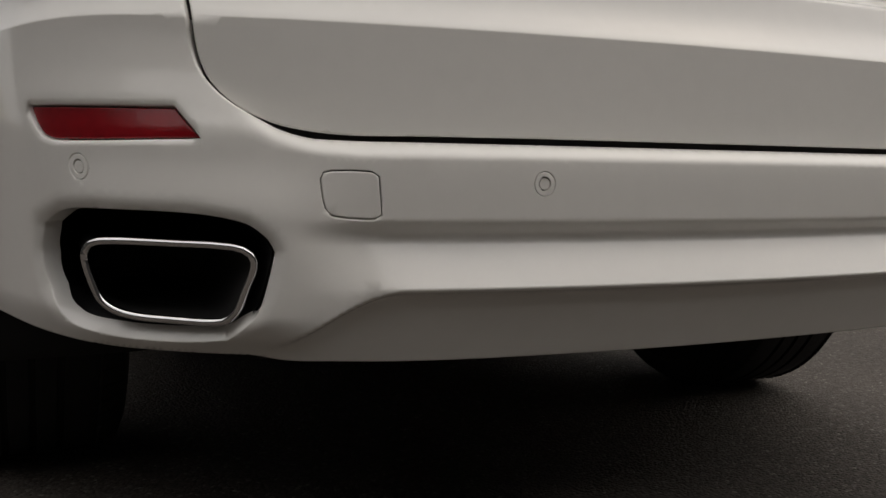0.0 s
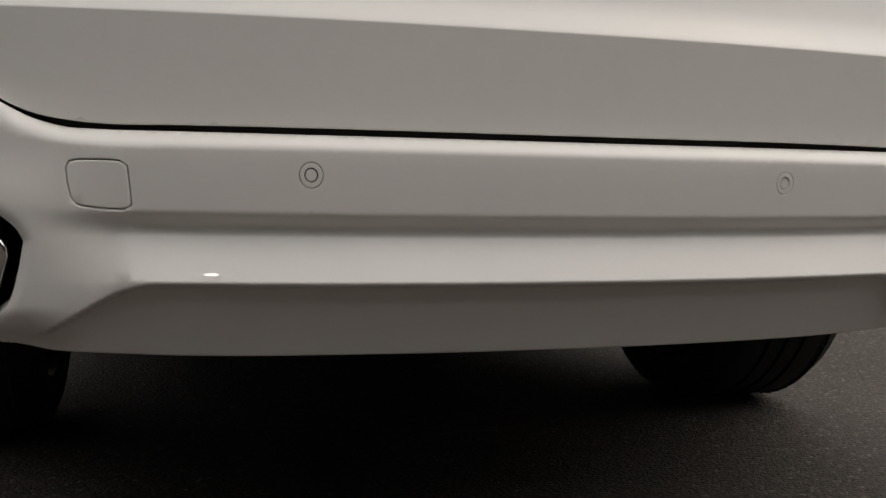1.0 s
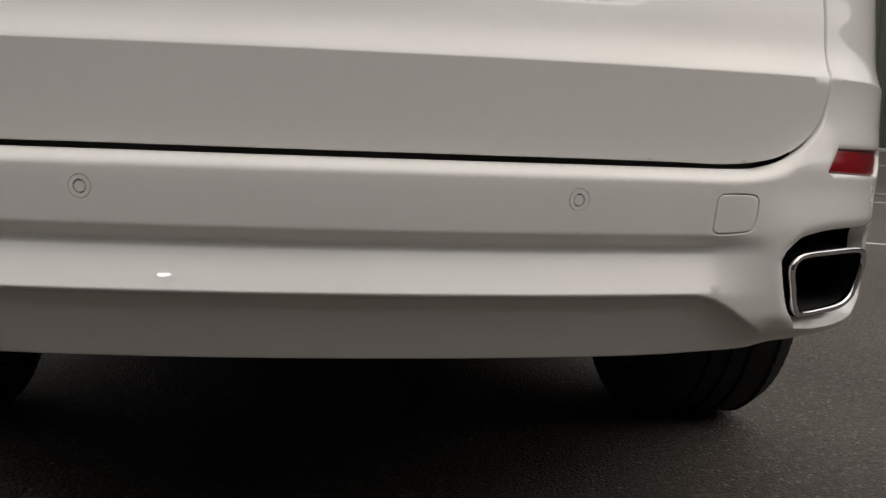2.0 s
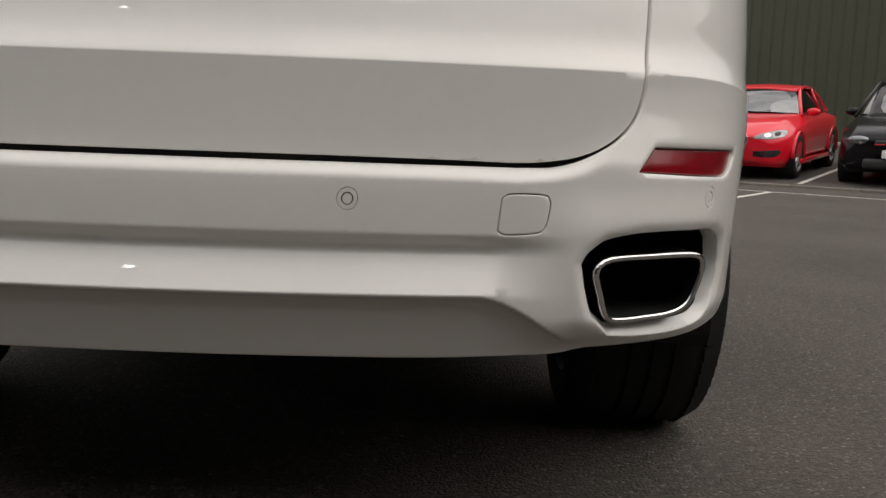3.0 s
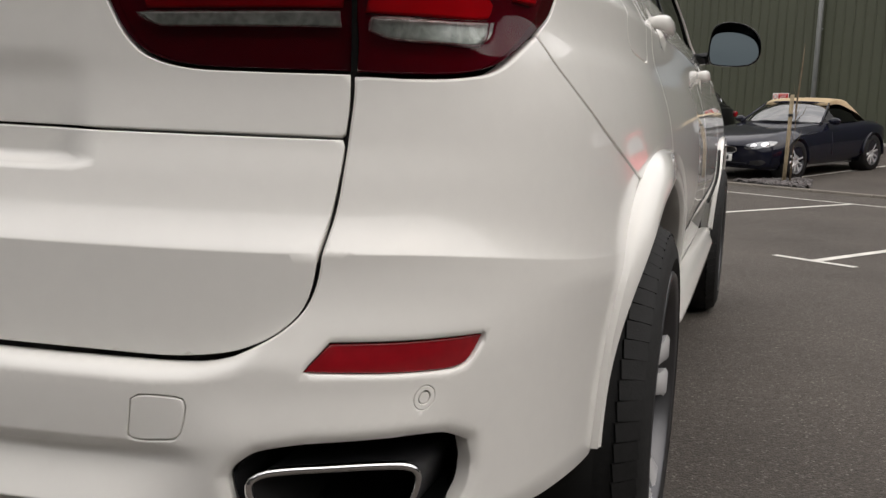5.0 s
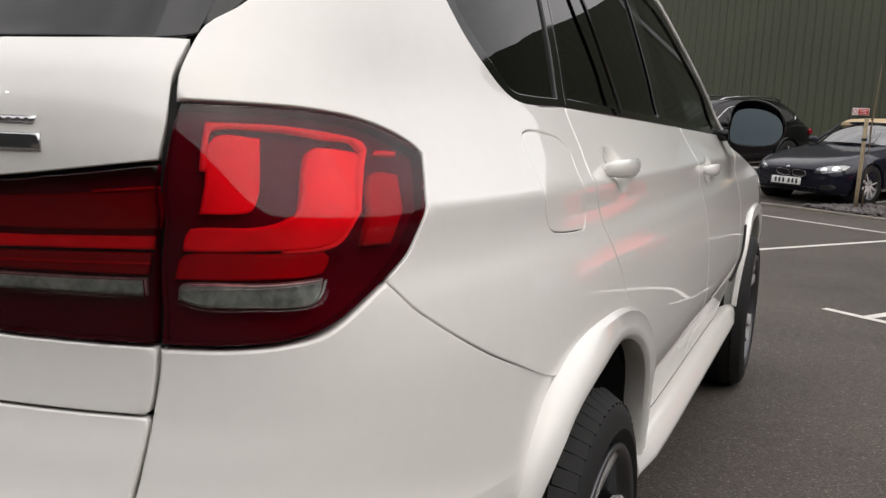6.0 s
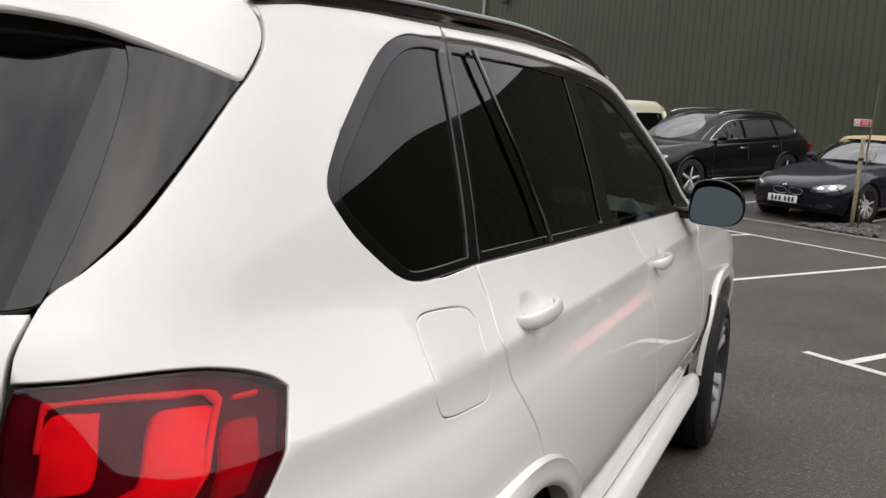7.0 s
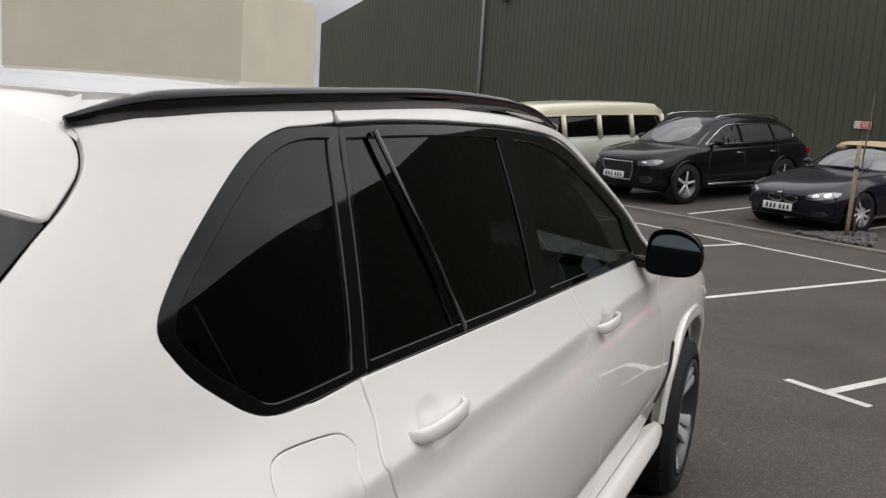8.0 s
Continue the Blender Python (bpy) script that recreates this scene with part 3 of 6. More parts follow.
def build_yard_lamp():
    """A lit lamp on a post behind the car; its glint shows on the white paint."""
    glow = bpy.data.materials.new("lamp_glow")
    glow.use_nodes = True
    p = glow.node_tree.nodes["Principled BSDF"]
    p.inputs["Emission Color"].default_value, p.inputs["Emission Strength"].default_value = (1, .97, .9, 1), 40
    lamp = empty("yard_lamp", "small lit white lamp on a thin grey post", "lamp", (-1.16, -2.45, 0))
    part("post", sweep([(0, -.05, -.1), (0, -.05, 1.5), (0, -.05, 3.15)], ring_profile(.022, 10), up=(0, 1, 0)), PIPE_GREY, lamp)
    head = part("head", box(0, 0, 3.11, .15, .07, .09, .012), PIPE_GREY, lamp)
    part("lit_glass", box(0, .039, 3.105, .09, .008, .036, .003), glow, head, "bright lit glass")


build_yard_lamp()
CREAM_WALL = material("cream_render", (.62, .58, .46), rough=.8, var=.05, scale=.3)
bm = box(-52, 62, 4.2, 24, 10, 9.0)
tagged(part("wall_west", bm, CREAM_WALL, None, smooth=False), "cream rendered wall of a far building", "wall", kind="structure")

# ---- the large white car ----
CAR = empty("white_suv", "glossy white large off-road estate car parked on tarmac", "car")
WY, FY, WR = 1.03, 3.925, .366  # rear axle, front axle, tyre radius

def tail(*pts, fam="bumper"):
    """Places on the tail given as (x, z)."""
    return [at_x(x, z, fam) for x, z in pts]


GAP = tail((0, .630), (.15, .630), (.299, .630), (.442, .629), (.516, .628), (.562, .631), (.604, .638), (.644, .6565), (.672, .687), (.684, .735), (.689, .80), (.692, .877), (.697, .949))


def inset(pts, d):
    """The line moved to its left by d."""
    p = np.array(pts, float)
    t = np.gradient(p, axis=0)
    t /= np.linalg.norm(t, axis=1, keepdims=True)
    return [tuple(v) for v in p + np.stack([-t[:, 1], t[:, 0]], 1) * d]


ARCH_R = .445


def arch_at(yc, a, r):
    """A place on a wheel arch, flatter at its crown than a circle; r grows from the opening outwards."""
    c, s = math.cos(radians(a)), math.sin(radians(a))
    k = (abs(c) ** 2.7 + abs(s) ** 2.7) ** (-1 / 2.7)
    return (yc + .01 + (.465 - .042 * float(ease(95, 150, a)) + (r - .399) * .60) * c * k, WR + (.425 + (r - .399) * 1.14) * s * k)


def arch(yc, a0, a1, r=ARCH_R, n=10):
    return [arch_at(yc, a, r) for a in np.linspace(a0, a1, n)]


# rear bumper
PIPE_HOLE = tail((.605, .496), (.613, .510), (.636, .527), (.687, .537), (.78, .538), (.814, .533), (.834, .515), (.836, .478), (.828, .441), (.810, .408), (.770, .395), (.70, .391), (.648, .395), (.624, .424), (.611, .466))
TOW = tail((.495, .580), (.503, .585), (.546, .5853), (.5535, .5835), (.5568, .577), (.552, .546), (.545, .538), (.498, .534), (.491, .539))
FOG = tail((.679, .618), (.702, .650), (.844, .648), (.838, .630), (.831, .617), (.817, .612))


def disc(u, v, r, n=20):
    return [(u + r * math.cos(2 * math.pi * i / n), v + r * math.sin(2 * math.pi * i / n)) for i in range(n)]


def grown(pts, d):
    p = rounded(pts, .01, 50)
    t = np.roll(p, -1, 0) - np.roll(p, 1, 0)
    t /= np.linalg.norm(t, axis=1, keepdims=True)
    q = p + np.stack([t[:, 1], -t[:, 0]], 1) * d
    return [tuple(v) for v in q]


SENSORS = tail((.301, .575), (.794, .583))
BUMPER = GAP[:-1] + tail((.6935, .945)) + [(.759, .9455), (.819, .9455), (.88, .9495), (.933, .960), (.999, .994), (1.0290, 1.0087), (1.066, .972), (1.150, .923), (1.272, .871)] + [at_y(y, z, "bumper") for y, z in arch(WY, 120, 176, r=.440, n=9)] + [(1.30, .386), (1.15, .386)] + tail((.873, .388), (.83, .382), (.775, .377), (.69, .374), (.616, .371), (.58, .365), (.45, .358), (.2, .357), (0, .357))
holes = []
for sgn in (1, -1):
    for h in (PIPE_HOLE, TOW, FOG):
        hh = grown(h, .0013) if h is not PIPE_HOLE else h
        holes.append([(a * sgn, b) for a, b in hh])
    for u, v in SENSORS:
        holes.append([(a * sgn, b) for a, b in disc(u, v, .0144)])
ledge = np.array([(-a, b) for a, b in reversed(GAP[1:10])] + GAP[:10])
bowls = [np.array([(a * k, b) for a, b in PIPE_HOLE + PIPE_HOLE[:1]]) for k in (1, -1)]
wells = [np.array([(a * k, b) for a, b in FOG + FOG[:1]]) for k in (1, -1)]
us = np.linspace(-.74, .74, 161)
wide = np.linspace(.66, 1.34, 60)
fold = .748 - .042 * ease(.80, 1.36, wide)
lips = .453 - .072 * ease(.51, .695, np.abs(us))
follow = [np.stack([us, lips + d], 1) for d in (-.014, -.010, -.006, -.002, .002, .005, .009)] + [np.stack([us, 0 * us + d], 1) for d in (.488, .491, .494, .497, .500, .504, .509, .514, .520, .526, .530, .533, .536, .540)]
follow += [np.stack([wide * k, fold + d], 1) for k in (1, -1) for d in (-.004, -.002, -.0005, .001, .0025, .005, .009)]
bumper = panel("rear_bumper", both(BUMPER), WHITE, CAR, on_body("bumper"), holes, step=(.02, .010), edge=.004, depth=.02,
               roll=[(ledge, .030, lambda q: .038 * (1 - ease(.60, .70, np.abs(q[:, 0])))), (bowls[0], .018, lambda q: .008 * ease(.385, .45, q[:, 1])), (bowls[1], .018, lambda q: .008 * ease(.385, .45, q[:, 1])), (wells[0], .009, .004), (wells[1], .009, .004)], follow=follow, fine=.01, corner=40, cut_edge=.0014)

for sgn in (1, -1):
    def side(pts):
        return [(a * sgn, b) for a, b in pts]
    panel("tow_cover", side(TOW), WHITE, bumper, on_body("bumper"), step=(.02, .02), edge=.0018, depth=.01, fine=.006)
    panel("reflector", side(FOG), REFLECTOR, bumper, on_body("bumper"), step=(.02, .02), edge=.002, depth=.01, lift=-.006, label="dark red rear reflector", fine=.008)
    for u, v in SENSORS:
        ring = panel("sensor_ring", side(disc(u, v, .0138)), WHITE, bumper, on_body("bumper"), [side(disc(u, v, .0083))], step=(.01, .01), edge=.0007, depth=.008, fine=.003)
        panel("parking_sensor", side(disc(u, v, .0069)), WHITE, bumper, on_body("bumper"), step=(.005, .005), edge=.001, depth=.008, lift=-.0008, fine=.003)


# tail pipes: a black well behind the bumper, the pipe with its bright rim
def build_pipe(sgn):
    hole = rounded(PIPE_HOLE, .012, 50)
    hp, hn = skin(hole[:, 0] * sgn, hole[:, 1], "bumper"), skin_normal(hole[:, 0] * sgn, hole[:, 1], "bumper")
    c = hp.mean(0)
    bm = bmesh.new()
    rings = []
    for k, (deep, grow) in enumerate(((.012, .992), (.03, .985), (.06, .97), (.14, .93), (.24, .85))):
        q = hp - hn * (deep * .35 + .006) + np.array([0, deep * .8, 0])
        m = q.mean(0)
        rings.append([bm.verts.new(m + (p - m) * grow) for p in q])
    for a, b in zip(rings, rings[1:]):
        for i in range(len(a)):
            bm.faces.new((a[i], a[(i + 1) % len(a)], b[(i + 1) % len(a)], b[i]))
    bm.faces.new(rings[-1])
    part("pipe_well", bm, BLACK_PLASTIC, bumper, "black plastic well round the tail pipe")
    tip = rounded(tail((.623, .484), (.626, .497), (.641, .505), (.70, .507), (.772, .506), (.785, .500), (.789, .488), (.780, .455), (.770, .436), (.747, .424), (.70, .420), (.651, .421), (.639, .432), (.630, .46)), .008, 70)
    tp = skin(tip[:, 0] * sgn, tip[:, 1], "bumper")
    ahead = np.array([0, 1, 0])
    slope = np.polyfit(tp[:, 0], tp[:, 1], 1)
    base = np.stack([tp[:, 0], np.polyval(slope, tp[:, 0]) + .022 + (tp[:, 2] - .46) * -.12, tp[:, 2] - .004], 1)
    m = base.mean(0)
    path = [tuple(m + (p - m) * 1.0) for p in base]
    rim = sweep(path, [(-.0036, -.002), (-.0028, -.005), (0, -.0064), (.0028, -.005), (.0036, -.002), (.0036, .006), (-.0036, .006)], closed=True, up=(sgn * .25, -1, 0))
    pipe = part("tail_pipe", rim, CHROME, bumper, "trapezoid chrome tail pipe rim")
    bm = bmesh.new()
    rings = []
    for deep, grow in ((.003, .97), (.05, .95), (.18, .90)):
        rings.append([bm.verts.new(m + (p - m) * grow + ahead * deep) for p in base])
    for a, b in zip(rings, rings[1:]):
        for i in range(len(a)):
            bm.faces.new((a[i], a[(i + 1) % len(a)], b[(i + 1) % len(a)], b[i]))
    bm.faces.new(rings[-1])
    bm2 = bmesh.new()
    # one near-black colour over the whole bore
    part("pipe_bore", bm, DARK, pipe, "near-black bore of the tail pipe")
    outer = []
    for deep, grow in ((.006, 1.012), (.16, .98)):
        outer.append([bm2.verts.new(m + (p - m) * grow + ahead * deep) for p in base])
    for i in range(len(base)):
        a, b = outer
        bm2.faces.new((a[i], a[(i + 1) % len(a)], b[(i + 1) % len(a)], b[i]))
    part("pipe_sleeve", bm2, ALLOY_DARK, pipe)


build_pipe(1)
build_pipe(-1)

# tailgate in two leaves
BELOW = tail((0, .6265), (.15, .6265), (.299, .6265), (.442, .6255), (.515, .6245), (.561, .628), (.601, .636), (.6405, .656), (.6685, .687), (.6805, .736), (.6855, .80), (.6885, .868), fam="gate")
LOWER = BELOW + tail((.686, .8735), (.36, .8745), (0, .878), fam="gate")
us2 = np.linspace(-.70, .70, 90)
panel("lower_tailgate", both(LOWER), WHITE, CAR, on_body("gate"), step=(.03, .008), edge=.0026, depth=.025, corner=45,
              follow=[np.stack([us2, 0 * us2 + d], 1) for d in (.744, .746, .7475, .749, .7505, .753, .757)])
INNER = tail((.6895, 1.10), (.6895, 1.06), (.6895, 1.02), (.6895, .98), (.6895, .9515), fam="gate") + [(.629, .951), (.548, .953), (.499, .965), (.473, .988), (.462, 1.013), (.447, 1.05), (.430, 1.084), (.44, 1.094), (.482, 1.099), (.632, 1.116)] + tail((.6895, 1.1375), fam="gate")
UPPER = tail((0, .8812), (.36, .8777), (.684, .8766), (.6885, .881), (.6895, .947), fam="gate") + [(.629, .9465), (.546, .9485), (.495, .961), (.469, .985), (.458, 1.012), (.442, 1.049), (.424, 1.084), (.436, 1.098), (.482, 1.1035), (.632, 1.1205)] + tail((.6895, 1.142), (.6895, 1.19), fam="gate") + [ (.8368, 1.239), (.838, 1.268), (.79, 1.267), (.688, 1.263), (.4, 1.256), (0, 1.252)]
upper = panel("upper_tailgate", both(UPPER), WHITE, CAR, on_body("gate"), step=(.03, .012), edge=.002, depth=.025, corner=40)

# black shadow gap behind the gate: the seal and inner frame
def inner_shell(name, outline, fam, sink, mat=SEAL):
    return panel(name, outline, mat, CAR, on_body(fam), step=(.05, .03), edge=.001, depth=.005, lift=-sink, fine=.03)


inner_shell("gate_seal", both([(0, .600), (.50, .600), (.60, .615), (.68, .66), (.74, .75), (.75, .88), (.77, .96), (.83, 1.15), (.855, 1.21), (.85, 1.27), (0, 1.27)]), "gate", .022)


# tail lamps: housing, light guides and cover
def build_lamps(sgn):
    def side(pts):
        return [(a * sgn, b) for a, b in pts]
    OUTER = tail((.6965, 1.15), (.6965, 1.10), (.6965, 1.05), (.6965, 1.0), (.6965, .9515), fam="gate") + [(.819, .9517), (.88, .9555), (.933, .9665), (.999, .998), (1.027, 1.012), (1.042, 1.020), (1.073, 1.040), (1.098, 1.071), (1.120, 1.102), (1.141, 1.128), (1.158, 1.152), (1.14, 1.163), (1.104, 1.178), (1.052, 1.191), (1.004, 1.197), (.956, 1.200), (.895, 1.201), (.845, 1.2005)]
    house = panel("tail_lamp", side(OUTER), LAMP_DARK, CAR, on_body("gate"), step=(.03, .02), edge=.002, depth=.02, lift=-.018, label="dark red tail lamp with bright red light guides")
    def wall(pts, of):
        """The lamp's side wall, from the lens down to the bottom of the housing."""
        q = rounded(side(pts), .012, 50)
        pos, nor = on_body("gate")(q[:, 0], q[:, 1])
        bm = bmesh.new()
        rows = [[bm.verts.new(v) for v in pos - nor * d] for d in (.0018, .021)]
        for i in range(len(q)):
            bm.faces.new((rows[0][i - 1], rows[0][i], rows[1][i], rows[1][i - 1]))
        part("lamp_wall", bm, LAMP_DARK, of)
    wall(OUTER, house)
    def guide(name, pts, mat, lift, label=""):
        panel(name, side(pts), mat, house, on_body("gate"), step=(.03, .02), edge=.003, depth=.006, lift=lift, label=label, corner=60, fine=.01)
    guide("light_guide", [(.84, 1.134), (.856, 1.161), (.869, 1.185), (.947, 1.185), (1.029, 1.177), (1.06, 1.17), (1.066, 1.16), (1.055, 1.158), (1.046, 1.169), (1.011, 1.172), (.945, 1.179), (.875, 1.178), (.862, 1.158), (.847, 1.134)], LAMP_LINE, -.006, "bright red light line")
    guide("light_guide", [(1.066, 1.160), (1.031, 1.118), (.999, 1.078), (.980, 1.056), (.955, 1.0485), (.906, 1.0465), (.905, 1.050), (.952, 1.052), (.975, 1.059), (.994, 1.080), (1.026, 1.120), (1.060, 1.161)], LAMP_LINE, -.0065)
    guide("light_guide", [(.874, 1.170), (.926, 1.171), (.912, 1.140), (.890, 1.107), (.868, 1.092), (.813, 1.088), (.838, 1.120)], LAMP_RED, -.008)
    guide("light_guide", [(.802, 1.071), (.874, 1.074), (.908, 1.081), (.934, 1.10), (.961, 1.137), (.978, 1.158), (.99, 1.163), (1.045, 1.158), (1.05, 1.154), (1.025, 1.124), (.995, 1.080), (.976, 1.060), (.951, 1.052), (.899, 1.05), (.793, 1.048), (.794, 1.057)], LAMP_RED, -.008)
    guide("light_guide", [(.794, 1.044), (.898, 1.0465), (.955, 1.049), (.964, 1.041), (.953, 1.025), (.894, 1.020), (.778, 1.018)], LAMP_MID, -.010)
    REV = [(.785, 1.014), (.886, 1.016), (.925, 1.018), (.954, 1.020), (.946, 1.004), (.928, .991), (.86, .989), (.80, .990), (.776, .998)]
    guide("reversing_light", REV, LAMP_CLEAR, -.012, "clear reversing light")
    guide("clear_cover", grown(REV, -.002), GLASS_CLEAR, 0)
    guide("light_guide", [(1.058, 1.134), (1.104, 1.133), (1.088, 1.106), (1.056, 1.050), (1.010, 1.05), (1.027, 1.095)], LAMP_MID, -.009)
    guide("light_guide", [(1.087, 1.161), (1.124, 1.160), (1.120, 1.155), (1.082, 1.157)], LAMP_LINE, -.011)
    panel_lens = panel("lens", side(OUTER), LENS_RED, house, on_body("gate"), [side(REV)], step=(.03, .02), edge=.0015, depth=.004, cut_edge=.001, label="red clear lens cover")
    h2 = panel("tail_lamp", side(INNER), LAMP_DARK, CAR, on_body("gate"), step=(.03, .02), edge=.002, depth=.02, lift=-.018, label="dark red tail lamp on the tailgate")
    wall(INNER, h2)
    def bar(pts, mat, lift, name="light_guide", label=""):
        panel(name, side(pts), mat, h2, on_body("gate"), step=(.03, .02), edge=.002, depth=.006, lift=lift, corner=60, fine=.01, label=label)
    bar([(.492, 1.058), (.499, 1.051), (.763, 1.062), (.762, 1.049), (.62, 1.043), (.501, 1.038), (.488, 1.044)], LAMP_RED, -.010)
    bar([(.492, 1.088), (.64, 1.098), (.782, 1.1125), (.770, 1.070), (.64, 1.063), (.494, 1.060)], LAMP_LOW, -.014)
    bar([(.70, 1.1065), (.784, 1.1155), (.784, 1.1125), (.70, 1.104)], LAMP_MID, -.011)
    bar([(.50, 1.033), (.758, 1.045), (.751, 1.022), (.50, 1.016)], LAMP_LOW, -.010)
    bar([(.50, 1.026), (.755, 1.036), (.754, 1.032), (.50, 1.022)], LAMP_MID, -.0085)
    STRIP = [(.487, 1.011), (.62, 1.014), (.747, 1.018), (.744, 1.000), (.589, .997), (.513, .996), (.50, 1.002)]
    bar(STRIP, LAMP_CLEAR, -.010, "reversing_light", "clear ribbed light strip")
    bar(grown(STRIP, -.001), GLASS_CLEAR, 0, "clear_cover")
    panel_lens.visible_shadow = False
    panel_lens = panel("lens", side(INNER), LENS_RED, h2, on_body("gate"), [side(STRIP)], step=(.03, .02), edge=.0015, depth=.004, cut_edge=.001, label="red clear lens cover")
    panel_lens.visible_shadow = False


build_lamps(1)
build_lamps(-1)


# rear quarters with their windows and the fuel flap
QWIN = [(1.562, 1.643), (1.46, 1.641), (1.383, 1.636), (1.316, 1.611), (1.264, 1.56), (1.210, 1.471), (1.194, 1.41), (1.203, 1.38), (1.233, 1.355), (1.303, 1.311), (1.41, 1.261), (1.482, 1.235), (1.54, 1.2255), (1.60, 1.2235)]
FUEL = [(1.482, 1.164), (1.493, 1.176), (1.53, 1.181), (1.64, 1.172), (1.675, 1.162), (1.692, 1.145), (1.666, 1.10), (1.668, 1.038), (1.655, 1.021), (1.63, 1.018), (1.505, 1.026), (1.478, 1.036), (1.462, 1.07), (1.471, 1.12)]
SEAM = [(1.116, 1.224), (1.106, 1.16), (1.082, 1.120), (1.072, 1.098), (1.122, 1.0), (1.187, .91), (1.228, .838)]
def build_quarter(sgn):
    def side(pts):
        return [(a * sgn, b) for a, b in pts]
    back = [(.8405, 1.2045), (.8430, 1.24), (.8465, 1.283), (.875, 1.308), (.912, 1.354), (.949, 1.436), (.980, 1.510), (.996, 1.540), (1.006, 1.577), (1.001, 1.600), (.984, 1.624), (.955, 1.645), (.96, 1.672)]
    roof = [at_y(y, 1.678) for y in (.9, 1.1)] + [at_y(1.283, 1.680)]
    door = [at_y(y - .0025, z) for y, z in SEAM]
    wheel = [at_y(y, z) for y, z in arch(WY, 66, 120, n=8)]
    seam = [(1.2735, .8722), (1.1508, .9242), (1.0675, .9731), (1.0312, 1.0092)]
    lamp = [(1.0445, 1.0178), (1.0762, 1.0388), (1.101, 1.0697), (1.123, 1.1007), (1.144, 1.1272), (1.1615, 1.1525), (1.143, 1.1660), (1.105, 1.1812), (1.052, 1.1942), (1.004, 1.2002), (.956, 1.2032), (.895, 1.2042)]
    win = [(1.62, 1.2215)]
    outline = back + roof + [at_y(1.262, 1.6465)] + list(QWIN[1:]) + win + door + wheel + seam + lamp
    q = panel("rear_quarter", side(outline), WHITE, CAR, on_body("gate"), [side(grown(FUEL, .0016))], step=(.02, .012), edge=.0022, depth=.007, corner=48)
    panel("fuel_flap", side(FUEL), WHITE, q, on_body("gate"), step=(.03, .03), edge=.002, depth=.006, fine=.008)
    # glass and its black surround
    ring_in = [(1.55, 1.618), (1.47, 1.618), (1.40, 1.606), (1.345, 1.575), (1.296, 1.52), (1.252, 1.445), (1.235, 1.40), (1.245, 1.372), (1.32, 1.325), (1.43, 1.274), (1.50, 1.247), (1.56, 1.242), (1.735, 1.2415), at_y(1.10, 1.2415), at_y(1.225, 1.618)]
    ro = [(1.60, 1.640)] + QWIN[1:-1] + [at_y(1.105, 1.2245), at_y(1.145, 1.2245), at_y(1.278, 1.640)]
    panel("window_trim", side(ro), BLACK_GLOSS, CAR, on_body("gate"), [side(ring_in)], step=(.03, .03), edge=.003, depth=.012, lift=-.003, corner=48)
    panel("quarter_window", side(grown(ring_in, .002)), GLASS_DARK, CAR, on_body("gate"), step=(.04, .03), edge=.001, depth=.004, lift=-.008, label="dark tinted side window", corner=48)


build_quarter(1)
build_quarter(-1)


HANDLES = [(1.300, 1.108), (2.505, 1.062)]


def dent(y, z):
    """Round hollows behind the door handles."""
    d = 0
    for hy, hz in HANDLES:
        r2 = ((y - hy + .012) / .072) ** 2 + ((z - hz) / .046) ** 2
        d = d + .014 * np.clip(1 - r2, 0, 1) ** 1.3
    return d


# flank panels in plain (y, z)
def flank(sgn):
    def shape(y, z):
        e = .002
        def fx(y, z):
            return flank_x(y, z) - .036 * ease(.69, .46, z) * ease(1.25, 1.5, y) - dent(y, z)
        p = np.stack([fx(y, z), y, z], -1)
        dy = np.stack([fx(y + e, z) - fx(y - e, z), 2 * e + 0 * y, 0 * y], -1)
        dz = np.stack([fx(y, z + e) - fx(y, z - e), 0 * y, 2 * e + 0 * y], -1)
        n = np.cross(dy, dz)
        n /= np.linalg.norm(n, axis=-1, keepdims=True)
        if sgn < 0:
            p, n = p * (-1, 1, 1), n * (-1, 1, 1)
        return p, n
    if sgn > 0:
        return shape
    return lambda u, v: shape(-u, v)


def belt(y):
    return 1.222 - .058 * max(0, (y - 1.13) / 2.15) ** 1.1


VENT = [(3.345, .575), (3.374, .573), (3.459, .68), (3.506, .79), (3.494, .80), (3.470, .797), (3.419, .68)]
HOLLOWS = [[[hy - .012 + r * 1.26 * math.cos(t), hz + r * .81 * math.sin(t)] for t in np.linspace(0, 2 * math.pi, 24)] for hy, hz in HANDLES for r in (.057, .054, .050, .044, .036, .026, .014)]


